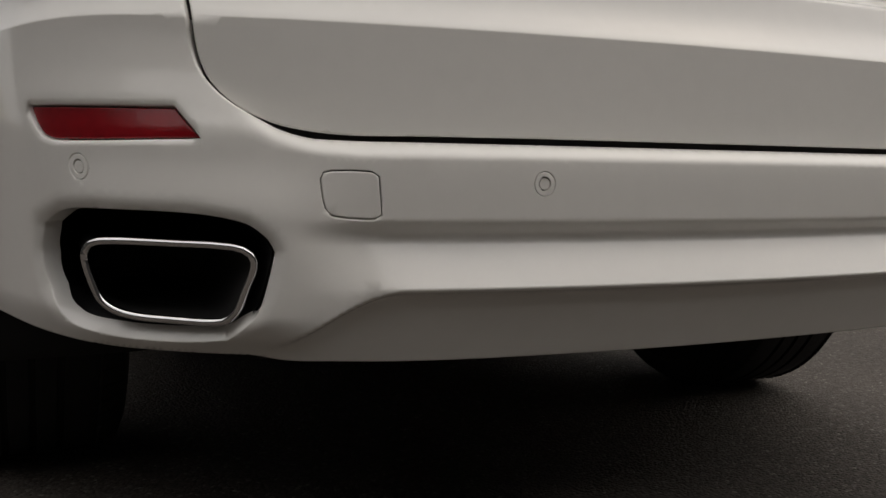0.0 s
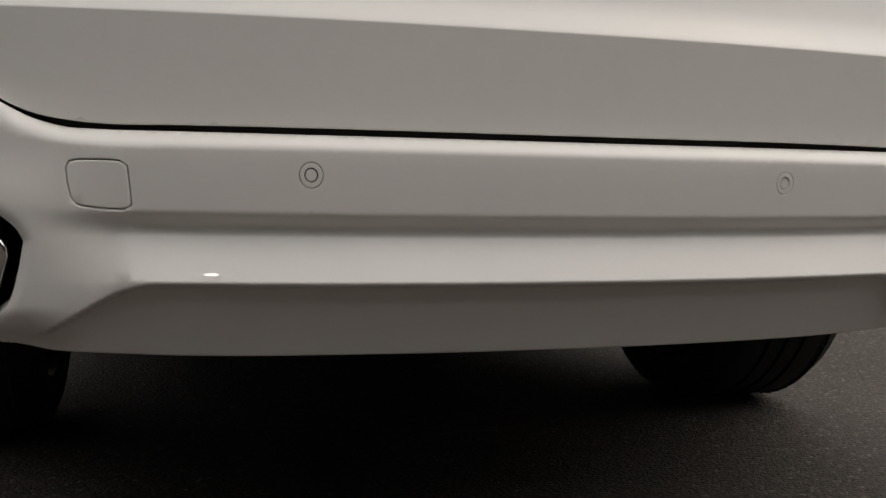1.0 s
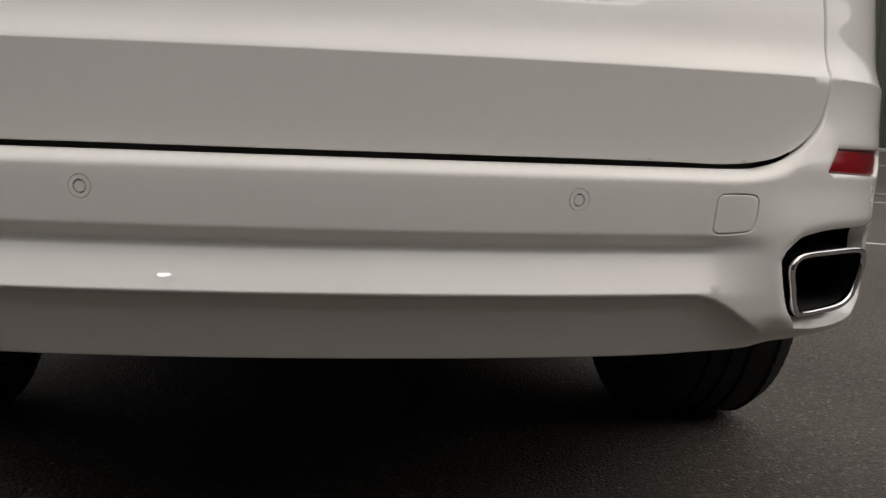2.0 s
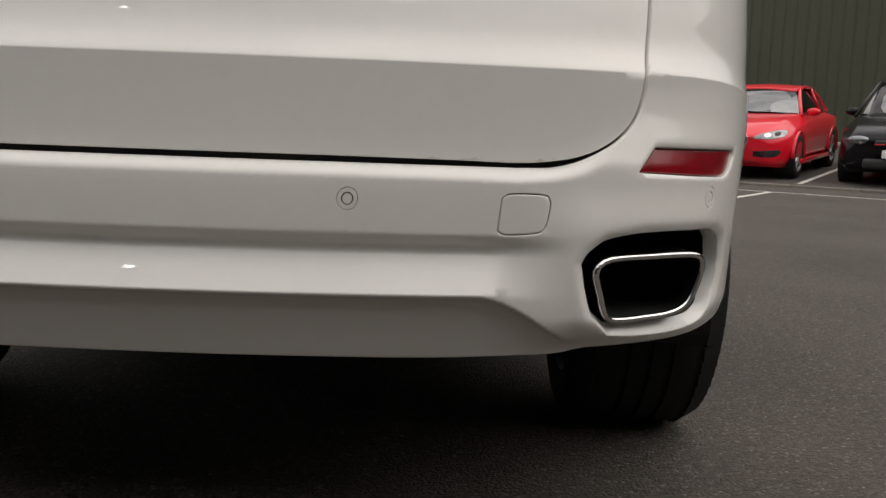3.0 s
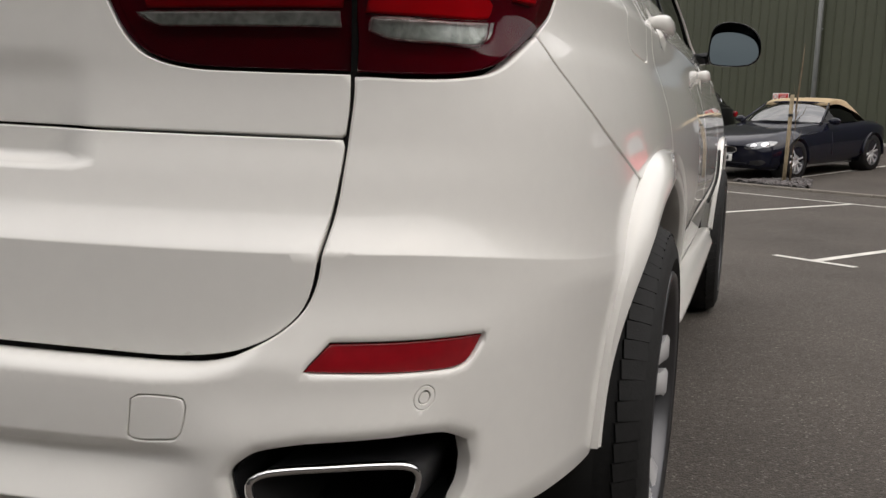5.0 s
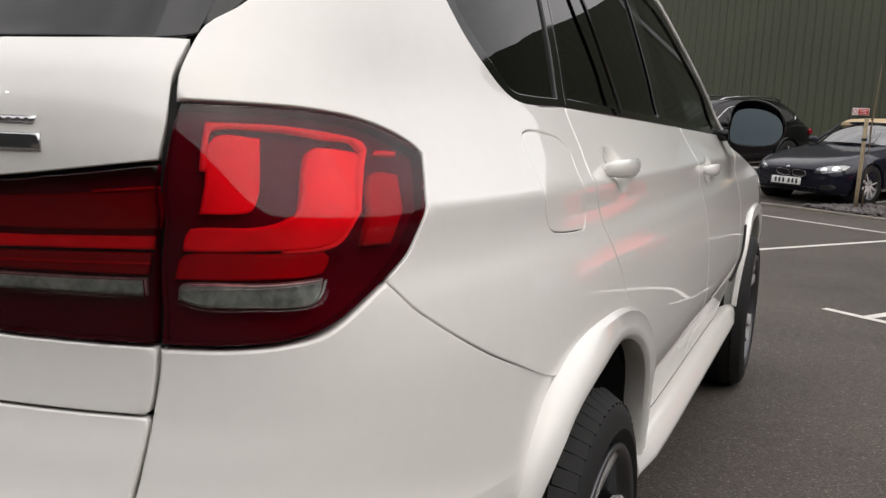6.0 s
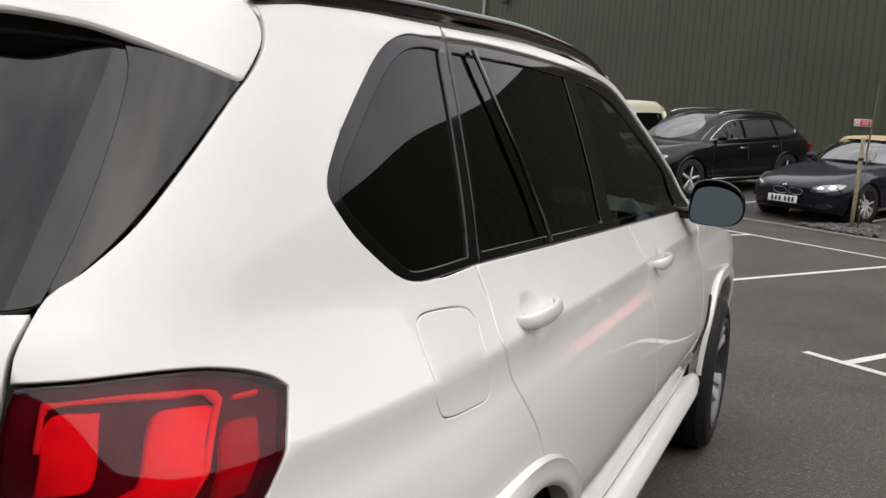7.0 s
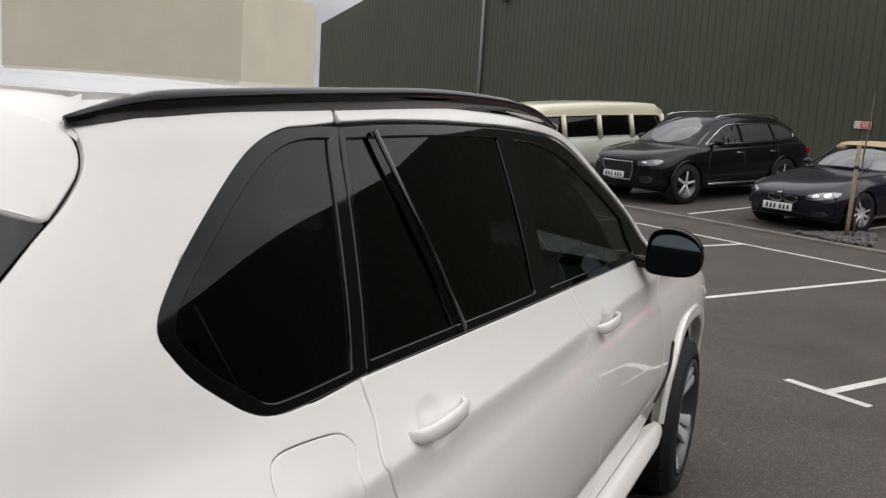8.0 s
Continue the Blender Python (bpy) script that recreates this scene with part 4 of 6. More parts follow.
def build_side(sgn):
    f = flank(sgn)
    def side(pts):
        return [(a * sgn, b) for a, b in pts]
    sill = .460
    rear = [(y + .0025, z) for y, z in SEAM] + [(y, z) for y, z in arch(WY, 64, 21, n=9)] + [(1.545, sill), (2.395, sill), (2.345, .75), (2.302, 1.0), (2.285, belt(2.285)), (1.7, belt(1.7)), (1.4, belt(1.4))]
    rd = panel("rear_door", side(rear), WHITE, CAR, f, step=(.035, .012), edge=.003, depth=.007, corner=48, follow=[side(h) for h in HOLLOWS[:7]])
    front = [(2.308, 1.0), (2.351, .75), (2.401, sill), (3.22, sill), (3.27, .60), (3.295, .8), (3.29, 1.0), (3.33, belt(3.25)), (2.9, belt(2.9)), (2.5, belt(2.5)), (2.292, belt(2.29))]
    fd = panel("front_door", side(front), WHITE, CAR, f, step=(.035, .012), edge=.003, depth=.007, corner=48, follow=[side(h) for h in HOLLOWS[7:]])
    wing = [(3.296, 1.0), (3.301, .8), (3.276, .60), (3.226, sill)] + arch(FY, 159, 21, n=14) + [(4.42, sill), (4.55, .6), (4.55, .85), (4.3, .97), (3.9, 1.04), (3.5, 1.09), (3.335, 1.12)]
    fw = panel("front_wing", side(wing), WHITE, CAR, f, [side(VENT)], step=(.035, .012), edge=.003, depth=.007, corner=48)
    panel("side_vent", side(VENT), DARK, fw, f, step=(.02, .02), edge=.004, depth=.016, lift=.007, label="black air outlet")
    # black waist strip and window frames
    top = [(1.278, 1.640), (1.5, 1.646), (1.85, 1.643), (2.33, 1.624), (2.635, 1.584), (2.90, 1.464), (3.205, 1.305), (3.385, belt(3.30) + .012)]
    low = [(y, belt(y) + .002) for y in (3.30, 2.9, 2.5, 2.1, 1.7, 1.4, 1.146)]
    rglass = [(1.165, belt(1.16) + .022), (1.5, belt(1.5) + .022), (1.8, belt(1.8) + .022), (2.035, belt(2.0) + .022), (2.05, 1.40), (2.065, 1.612), (1.85, 1.618), (1.5, 1.620), (1.292, 1.618)]
    fglass = [(2.155, belt(2.15) + .022), (2.7, belt(2.7) + .022), (3.13, belt(3.1) + .022), (3.09, 1.315), (2.85, 1.435), (2.60, 1.542), (2.33, 1.595), (2.185, 1.605), (2.17, 1.40)]
    panel("window_frame", side(top + low), BLACK_GLOSS, CAR, f, [side(rglass), side(fglass)], step=(.05, .03), edge=.003, depth=.012, lift=-.004, corner=40, label="gloss black window frame")
    panel("side_window", side(rglass), GLASS_DARK, rd, f, step=(.06, .04), edge=.001, depth=.004, lift=-.010, corner=40, label="dark tinted side window")
    panel("side_window", side(fglass), GLASS, fd, f, step=(.06, .04), edge=.001, depth=.004, lift=-.010, corner=40, label="lightly tinted front side window")
    # a bar of the fixed rear pane
    a, b = Vector((flank_x(1.56, 1.22) + .002, 1.555, belt(1.55) + .01)), Vector((flank_x(1.5, 1.63) + .002, 1.395, 1.632))
    a.x *= sgn
    b.x *= sgn
    part("pillar_strip", sweep([a, a.lerp(b, .5) + Vector((sgn * .006, 0, 0)), b], [(-.007, -.003), (.007, -.003), (.007, .003), (-.007, .003)], up=(sgn, 0, .3)), BLACK_GLOSS, rd)
    # roof side above the windows
    strip = [(1.283, 1.6475), (1.5, 1.653), (1.85, 1.650), (2.33, 1.631), (2.645, 1.590), (2.91, 1.470), (3.215, 1.310), (3.395, 1.175), (3.43, 1.175), (3.24, 1.315), (2.93, 1.485), (2.68, 1.607), (2.4, 1.652), (1.9, 1.680), (1.5, 1.684), (1.286, 1.682)]
    panel("roof_side", side(strip), WHITE, CAR, f, step=(.04, .01), edge=.003, depth=.007, corner=48)
    # black strip: rubber edge, with the shade of the gap put into its colour
    panel("sill_seal_shade", side([(1.55, .440), (3.24, .440), (3.22, .463), (1.56, .463)]), BLACK_PLASTIC, CAR, f, step=(.05, .01), edge=.002, depth=.006, lift=-.002, corner=40, label="black strip under the doors")
    # sill
    bm = bmesh.new()
    ys = np.linspace(1.49, 3.50, 30)
    pro = [(-.06, .455), (-.026, .453), (-.012, .449), (-.003, .443), (.008, .430), (.019, .412), (.021, .402), (.013, .392), (-.09, .375)]
    rings = []
    for y in ys:
        k = ease(1.50, 1.62, y) * (1 - ease(3.35, 3.5, y))
        rings.append([bm.verts.new((sgn * (flank_x(y, .45) + dx * (.4 + .6 * k) + .004), y, z)) for dx, z in pro])
    for r, q in zip(rings, rings[1:]):
        for i in range(len(pro) - 1):
            bm.faces.new((r[i], r[i + 1], q[i + 1], q[i]))
    bm.faces.new(rings[0])
    bm.faces.new(rings[-1])
    sharpen(part("sill", bm, WHITE, CAR, "white side skirt"), 50)
    # wheel arches
    for yc in (WY, FY):
        bm = bmesh.new()
        rings = []
        for a in np.linspace(10 if yc == WY else -4, 176 if yc == WY else 170, 50):
            ring = []
            fl = .012 + .020 * ease(70, 112, a) * (1 - ease(128, 165, a)) if yc == WY else .014
            for r, dx in ((.457, -.006), (.455, .005), (.451, .013), (.440, fl * .78), (.425, fl * .97), (.413, fl), (.406, fl - .003), (.400, fl - .010), (.399, fl - .03), (.404, fl - .055)):
                y, z = arch_at(yc, a, r)
                z = max(z, .28)
                ring.append(bm.verts.new((sgn * (flank_x(np.array(min(max(y, .45), 4.4)), np.array(max(.40, z))) + dx - max(0, float(swell(np.array(y), np.array(z))) - .003)), y, z)))
            rings.append(ring)
        for p, q in zip(rings, rings[1:]):
            for i in range(len(p) - 1):
                bm.faces.new((p[i], p[i + 1], q[i + 1], q[i]))
        sharpen(part("wheel_arch", bm, WHITE, CAR, "white flared wheel arch trim"), 28)
        liner = lathe([(.462, sgn * .93), (.455, sgn * .72), (.44, sgn * .58), (.05, sgn * .56)], 40, m=Matrix.Translation((0, yc + .02, WR)))
        for v in liner.verts:
            v.co.z = max(v.co.z, .27)
        part("wheel_arch_liner", liner, DARK, CAR)
    # door handles
    for (y, z), door in zip(HANDLES, (rd, fd)):
        x = float(flank_x(np.array(y), np.array(z)))
        bm = bmesh.new()
        pts = [(-.118, -.004, .007), (-.108, .012, .012), (-.085, .021, .0145), (-.04, .026, .0155), (.02, .027, .0155), (.07, .022, .014), (.105, .010, .011), (.128, -.006, .007)]
        rings = []
        for dy, dx, h in pts:
            rings.append([bm.verts.new((sgn * (x + dx + .009 * math.cos(t)), y + dy, z + h * 1.25 * math.sin(t) + .004)) for t in np.linspace(0, 2 * math.pi, 10, endpoint=False)])
        for p, q in zip(rings, rings[1:]):
            for i in range(10):
                bm.faces.new((p[i], p[(i + 1) % 10], q[(i + 1) % 10], q[i]))
        bm.faces.new(rings[0])
        bm.faces.new(rings[-1])
        part("door_handle", bm, WHITE, door, "white bow door handle")
    # mirror: a rounded housing, straight on its inner side, with the glass set in
    edge = rounded([(-.088, -.062), (-.090, .030), (-.072, .074), (-.020, .088), (.040, .076), (.080, .044), (.094, -.006), (.084, -.050), (.050, -.072), (-.040, -.076)], .008, 80)
    bm = bmesh.new()
    rings = []
    for dy, k in ((-.030, .93), (-.034, .965), (-.030, .99), (-.012, 1.0), (.02, .98), (.05, .88), (.072, .68), (.084, .40), (.087, .12)):
        rings.append([bm.verts.new((sgn * (1.028 + a * k * 1.05), 3.07 + dy + .10 * a, 1.214 + b * k * 1.04)) for a, b in edge])
    for p, q in zip(rings, rings[1:]):
        for i in range(len(p)):
            bm.faces.new((p[i], p[(i + 1) % len(p)], q[(i + 1) % len(p)], q[i]))
    bm.faces.new(rings[-1])
    housing = part("door_mirror", bm, BLACK_GLOSS, CAR, "door mirror with black housing and tinted glass")
    bm = bmesh.new()
    bm.faces.new([bm.verts.new((sgn * (1.028 + a * .99), 3.041 + .10 * a + .33 * (b + .06) * .93, 1.214 + b * .985)) for a, b in edge])
    part("mirror_glass", bm, MIRROR, housing, "blue-grey mirror glass")
    bm = sweep([(sgn * .83, 3.15, 1.165), (sgn * .89, 3.125, 1.165), (sgn * .945, 3.09, 1.170)], [(-.030, -.020), (.030, -.020), (.034, 0), (.030, .020), (-.030, .020), (-.034, 0)])
    part("mirror_arm", bm, BLACK_GLOSS, housing)
    # roof rail
    top_of = curve1([.64, .70, .79, 1.0, 1.33, 1.80, 2.2, 2.5, 2.72], [1.652, 1.665, 1.679, 1.691, 1.704, 1.716, 1.708, 1.682, 1.635])
    pts = [(sgn * (.657 - .006 * (y - 1)), y, float(top_of(y)) - .004) for y in np.linspace(.64, 2.72, 40)]
    part("roof_rail", sweep(pts, [(-.010, -.034), (.010, -.034), (.012, -.012), (.017, -.008), (.016, .004), (.009, .011), (-.009, .011), (-.016, .004), (-.017, -.008), (-.012, -.012)], scale=[min(1, .30 + (y - .64) * 4) for y in np.linspace(.64, 2.72, 40)]), BLACK_GLOSS, CAR, "gloss black roof rail")


build_side(1)
build_side(-1)

# rear window, roof and spoiler
FIN = [(.842, 1.279), (.870, 1.304), (.905, 1.354), (.944, 1.437), (.972, 1.500), (.985, 1.526), (.902, 1.552), (.816, 1.576), (.770, 1.594), (.785, 1.590), (.810, 1.573), (.832, 1.54), (.842, 1.49), (.845, 1.443), (.847, 1.369), (.8435, 1.295)]
RWIN = [(0, 1.256), (.4, 1.261), (.69, 1.268), (.835, 1.275), (.870, 1.304), (.90, 1.354), (.93, 1.437), (.95, 1.500), (.90, 1.56), (.75, 1.605), (.5, 1.625), (0, 1.63)]
panel("rear_window", both(RWIN), GLASS_REAR, CAR, on_body("gate"), step=(.05, .03), edge=.003, depth=.012, lift=-.006, label="dark tinted rear window", corner=60)
for k in (1, -1):
    panel("window_fin", [(a * k, b) for a, b in FIN], GLASS_REAR, CAR, on_body("gate"), step=(.03, .03), edge=.002, depth=.004, lift=-.003, label="gloss black fin beside the rear window", corner=50)


def build_roof():
    bm = bmesh.new()
    us, vs = np.linspace(-1, 1, 41), np.linspace(0, 1, 44)
    g = []
    for v in vs:
        row = []
        for u in us:
            y0 = .50 + .17 * abs(u) ** 3
            y = y0 + (2.74 - y0) * v
            zc = 1.716 - .037 * max(0, (1.25 - y) / .75) ** 2 - .085 * max(0, y - 2.0) ** 2
            ze = 1.6815 - .085 * max(0, y - 2.05) ** 2
            row.append(bm.verts.new((u * (float(flank_x(y, 1.68)) - .002), y, ze + (zc - ze) * (1 - abs(u) ** 2.6))))
        g.append(row)
    for j in range(len(vs) - 1):
        for i in range(len(us) - 1):
            bm.faces.new((g[j][i], g[j][i + 1], g[j + 1][i + 1], g[j + 1][i]))
    for edge in ([r[0] for r in g], [r[-1] for r in g], g[0]):  # its rim turns down
        low = [bm.verts.new((v.co.x * .995, v.co.y + .004, v.co.z - .022)) for v in edge]
        for i in range(len(edge) - 1):
            bm.faces.new((edge[i], edge[i + 1], low[i + 1], low[i]))
    sharpen(part("roof", bm, WHITE, CAR), 40)
    # spoiler: a white lip that juts out over the rear window
    lip = [(0, 1.612), (.35, 1.607), (.652, 1.598), (.764, 1.587), (.816, 1.576), (.902, 1.552), (.983, 1.5275)]
    rim = [(.991, 1.531), (1.0025, 1.577), (.997, 1.599), (.980, 1.622), (.951, 1.643), (.88, 1.662), (.75, 1.672), (.5, 1.677), (0, 1.679)]

    def shape(u, v):
        lz = np.interp(np.abs(u), [a for a, _ in lip], [b for _, b in lip])
        out = (.055 * (1 - ease(.60, .90, np.abs(u))) + .006) * (1 - ease(0, .085, v - lz))
        p = skin(u, v, "gate") + np.stack([0 * u, -out, 0 * u], -1)
        return p, skin_normal(u, v, "gate")
    panel("roof_spoiler", both(lip + rim), WHITE, CAR, shape, step=(.03, .012), edge=.005, depth=.005, corner=55, label="white roof spoiler over the rear window")
    bm = bmesh.new()
    prev = None
    for u in np.linspace(-.97, .97, 90):
        lz = float(np.interp(abs(u), [a for a, _ in lip], [b for _, b in lip]))
        p, q = shape(np.array([u]), np.array([lz]))[0][0], skin(np.array([u]), np.array([lz]), "gate")[0]
        cur = [bm.verts.new((p[0], p[1] + .003, p[2] + .003)), bm.verts.new((q[0], q[1] + .012, q[2] + .006))]
        if prev:
            bm.faces.new((prev[0], prev[1], cur[1], cur[0]))
        prev = cur
    part("spoiler_underside", bm, WHITE, CAR, "shaded white underside of the spoiler")
    # the roof's rear edge, between the spoiler and the roof sheet
    bm = bmesh.new()
    prev = None
    half = float(flank_x(.67, 1.68)) - .002
    for s in np.linspace(-.984, .984, 85):
        z = float(np.interp(abs(s), [0, .5, .75, .88, .951, .984], [1.679, 1.677, 1.672, 1.662, 1.643, 1.622]))
        p = skin(np.array([s]), np.array([z]), "gate")[0]
        u = max(-1, min(1, p[0] / half))
        y = .52 + .17 * abs(u) ** 3
        zc = 1.716 - .037 * max(0, (1.25 - y) / .75) ** 2
        ze = 1.6815
        cur = [bm.verts.new((p[0], p[1] - .002, p[2] - .003)), bm.verts.new((u * half, max(y, p[1] + .01), ze + (zc - ze) * (1 - abs(u) ** 2.6) - .001))]
        if prev:
            bm.faces.new((prev[0], cur[0], cur[1], prev[1]))
        prev = cur
    part("roof_edge", bm, WHITE, CAR)


build_roof()


# wheels
def build_wheel():
    hub = empty("wheel_base", "", "")
    bm = bmesh.new()
    w = .1555
    prof = [(.262, -w + .02), (.295, -w - .004), (.318, -w), (.339, -w + .009), (.353, -w + .025), (.3605, -w + .048)]
    tread = []
    for i in range(5):
        a = -w + .068 + i * (2 * w - .136) / 4
        if i:
            tread += [(.3645, a - .006), (.357, a - .005), (.357, a + .005), (.3645, a + .006)]
        else:
            tread += [(.3640, a)]
    full = prof + tread[:-3] + [(.3635, w - .068)] + [(r, -x) for r, x in reversed(prof)]
    tyre = part("tyre", lathe(full, 72, bm), RUBBER, None, "black low-profile tyre")
    sharpen(tyre, 30)
    blocks = bmesh.new()
    for k in range(64):
        a = 2 * math.pi * k / 64
        for s in (1, -1):
            m = Matrix.Rotation(a, 4, "X") @ Matrix.Translation((s * (w - .030), 0, .3518)) @ Matrix.Rotation(s * .56, 4, "Y") @ Matrix.Rotation(s * .12, 4, "Z")
            bmesh.ops.create_cube(blocks, size=1, matrix=m @ Matrix.Diagonal((.044, .0328, .007, 1)))
    tagged(part("tread", blocks, RUBBER, tyre, smooth=False), kind="stuff")
    rim = part("rim", lathe([(.262, w - .012), (.268, w - .002), (.262, w + .004), (.250, w - .004), (.240, w - .03), (.232, w - .10), (.225, -w + .03), (.255, -w + .01)], 64), ALLOY_DARK, None, "dark alloy rim with bright double spokes")
    part("rim_lip", lathe([(.262, w - .010), (.2665, w - .001), (.262, w + .003), (.256, w - .003), (.257, w - .010)], 64), ALLOY, rim, "bright rim lip")
    for k in range(5):
        for off in (-.17, .17):
            a = 2 * math.pi * k / 5 + off
            bm = bmesh.new()
            rings = []
            for r, hw, x, th in ((.045, .028, w - .066, .03), (.10, .023, w - .052, .028), (.17, .022, w - .032, .026), (.225, .027, w - .016, .024), (.252, .036, w - .010, .02)):
                c, s = math.cos(a * (1 + .25 * (.25 - r) * np.sign(off) * 0)), math.sin(a)
                cy, cz = r * math.cos(a), r * math.sin(a)
                ty, tz = -math.sin(a), math.cos(a)
                rings.append([bm.verts.new((x + dx, cy + ty * d, cz + tz * d)) for d, dx in ((-hw, -th), (-hw, -.005), (-hw * .7, 0), (hw * .7, 0), (hw, -.005), (hw, -th))])
            for p, q in zip(rings, rings[1:]):
                for i in range(6):
                    bm.faces.new((p[i], p[(i + 1) % 6], q[(i + 1) % 6], q[i]))
            bm.faces.new(rings[0])
            bm.faces.new(rings[-1])
            sharpen(part("spoke", bm, ALLOY, rim), 40)
    part("hub_cap", lathe([(.001, w - .036), (.030, w - .036), (.036, w - .042), (.070, w - .05), (.072, w - .08)], 32), ALLOY, rim)
    disc_ = part("brake_disc", lathe([(.06, .05), (.175, .05), (.178, .045), (.178, .02), (.06, .02)], 48), BRAKE, None)
    bpy.data.objects.remove(hub)
    return tyre, rim, disc_


tyre, rim, disc_ = build_wheel()


def place_wheel(x, y, turn, spin, first=False):
    w = new("wheel")
    w.parent = CAR
    w.matrix_basis = pose(x, y, WR * .975, 0, 0, turn) @ pose(0, 0, 0, spin, 0, 0) @ Matrix.Diagonal((1, .975, .975, 1))
    for src in (tyre, rim, disc_):
        if first:
            src.parent = w
        else:
            c = copy_thing(src, Matrix.Identity(4))
            c.parent = w
    return w


place_wheel(.843, WY, 0, 4, True)
place_wheel(.858, FY, 0, 40)
place_wheel(-.843, WY, 180, 25)
place_wheel(-.858, FY, 180, 5)

# underside, nose and bonnet: closed and plain
part("underbody", box(0, 2.45, .30, 1.56, 2.2, .18, .03), DARK, CAR)
part("rear_underbody", box(0, .92, .40, 1.16, .94, .25, .04), DARK, CAR)
part("front_underbody", box(0, 4.05, .36, 1.10, 1.1, .28, .04), DARK, CAR)


def build_front():
    bm = bmesh.new()
    rows = []
    for y, half, z, drop in ((3.30, .80, 1.135, .02), (3.6, .80, 1.115, .03), (4.0, .78, 1.075, .05), (4.4, .72, 1.00, .09), (4.66, .62, .90, .13), (4.72, .60, .70, .02), (4.70, .62, .45, .02), (4.60, .70, .30, .0)):
        rows.append([bm.verts.new((u * half, y - .10 * u * u * (1 if y > 4.3 else 0), z - drop * u ** 4)) for u in np.linspace(-1, 1, 17)])
    for p, q in zip(rows, rows[1:]):
        for i in range(16):
            bm.faces.new((p[i], p[i + 1], q[i + 1], q[i]))
    part("bonnet", bm, WHITE, CAR)
    bm = bmesh.new()
    g = [[bm.verts.new((u * h, y - .08 * u * u, z)) for u in np.linspace(-1, 1, 13)] for y, h, z in ((3.42, .77, 1.12), (3.15, .74, 1.30), (2.95, .70, 1.43), (2.70, .645, 1.60), (2.62, .63, 1.655))]
    for p, q in zip(g, g[1:]):
        for i in range(12):
            bm.faces.new((p[i], p[i + 1], q[i + 1], q[i]))
    part("windscreen", bm, GLASS_CLEAR, CAR, "clear windscreen")


build_front()
# cabin: dark trim, seats
CABIN = material("cabin_trim", (.03, .03, .032), rough=.8, var=.2, scale=9)
part("cabin_floor", box(0, 2.0, .62, 1.5, 2.9, .08, .02), CABIN, CAR)
part("dashboard", box(0, 3.12, .98, 1.46, .5, .22, .06, 3), CABIN, CAR)
for x in (-.4, .4):
    for y in (1.55, 2.45):
        seat = part("seat", box(x, y, .80, .52, .52, .20, .06, 3), CABIN, CAR)
        part("seat_back", box(x, y - .28, 1.10, .50, .16, .62, .06, 3), CABIN, seat)
        part("head_rest", box(x, y - .30, 1.48, .28, .10, .17, .04, 3), CABIN, seat)
part("load_cover", box(0, .85, 1.12, 1.4, .9, .03, .01), CABIN, CAR)

# chrome model badge on the tailgate: plain raised bars
for u0, u1 in ((.505, .578), (.597, .672)):
    for z0, z1 in ((1.171, 1.1795), (1.144, 1.1625)):
        panel("badge", [(u0, z0), (u1 - .004, z0 + .001), (u1 + .002, z1), (u0 + .008, z1 - .001)], SATIN, upper, on_body("gate"), step=(.02, .01), edge=.0025, depth=.004, lift=.004, label="plain chrome badge", corner=40)


# dark sheets added behind the seams: the shade of the gaps put into colour
def band(pts, width):
    """A closed band round an open line."""
    return inset(pts, width) + inset(pts, -width)[::-1]


for k in (1, -1):
    for ln in ([at_y(y, z) for y, z in SEAM], [(1.272, .873), (1.15, .924), (1.068, .973), (1.034, 1.008)], [(.985, 1.53), (1.004, 1.577), (.999, 1.60), (.982, 1.623), (.955, 1.643)]):
        panel("seam_backing", [(a * k, b) for a, b in band(ln, .012)], DARK, CAR, on_body("gate"), step=(.05, .05), edge=.001, depth=.002, lift=-.010, corner=60)
    panel("seam_backing", [(a * k, b) for a, b in grown(FUEL, .008)], DARK, CAR, on_body("gate"), step=(.05, .05), edge=.001, depth=.002, lift=-.010)
    for ln in ([(2.285, 1.19), (2.305, 1.0), (2.348, .75), (2.398, .54)], [(3.30, 1.12), (3.293, 1.0), (3.298, .8), (3.273, .60), (3.223, .54)]):
        panel("seam_backing", [(a * k, b) for a, b in band(ln, .012)], DARK, CAR, flank(k), step=(.05, .05), edge=.001, depth=.002, lift=-.010, corner=60)

# ---- parked cars ----
def paint(name, color, rough=.3, gloss=.8):
    return material(name, color, rough=rough, coat=gloss, coat_rough=.03, var=.03, scale=2, spec=.15)


RED_PAINT = paint("red_paint", (.75, .010, .028))
NAVY_PAINT = paint("navy_paint", (.007, .008, .017), rough=.2, gloss=.45)
BLACK_PAINT = paint("black_paint", (.005, .005, .006), rough=.2, gloss=.28)
CREAM_PAINT = paint("cream_paint", (.66, .63, .48))
GREEN_TRIM = paint("pale_paint", (.50, .52, .44))
CANVAS = material("tan_canvas", (.42, .32, .19), rough=.9, var=.1, scale=8, bump=.5, bump_scale=300)
PLATE = material("number_plate", (.75, .75, .72), rough=.35, var=.02)
PLATE_TEXT = material("plate_bars", (.03, .03, .03), rough=.5)
LAMP_GLASS = material("headlamp", (.20, .21, .22), rough=.12, metal=.6, coat=1.0, var=.25, scale=18, fine=.2, fine_scale=60)
GLASS_CAR = cover_glass("car_glass", (.05, .058, .055))
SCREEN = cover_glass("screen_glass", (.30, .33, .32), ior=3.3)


from mathutils.bvhtree import BVHTree


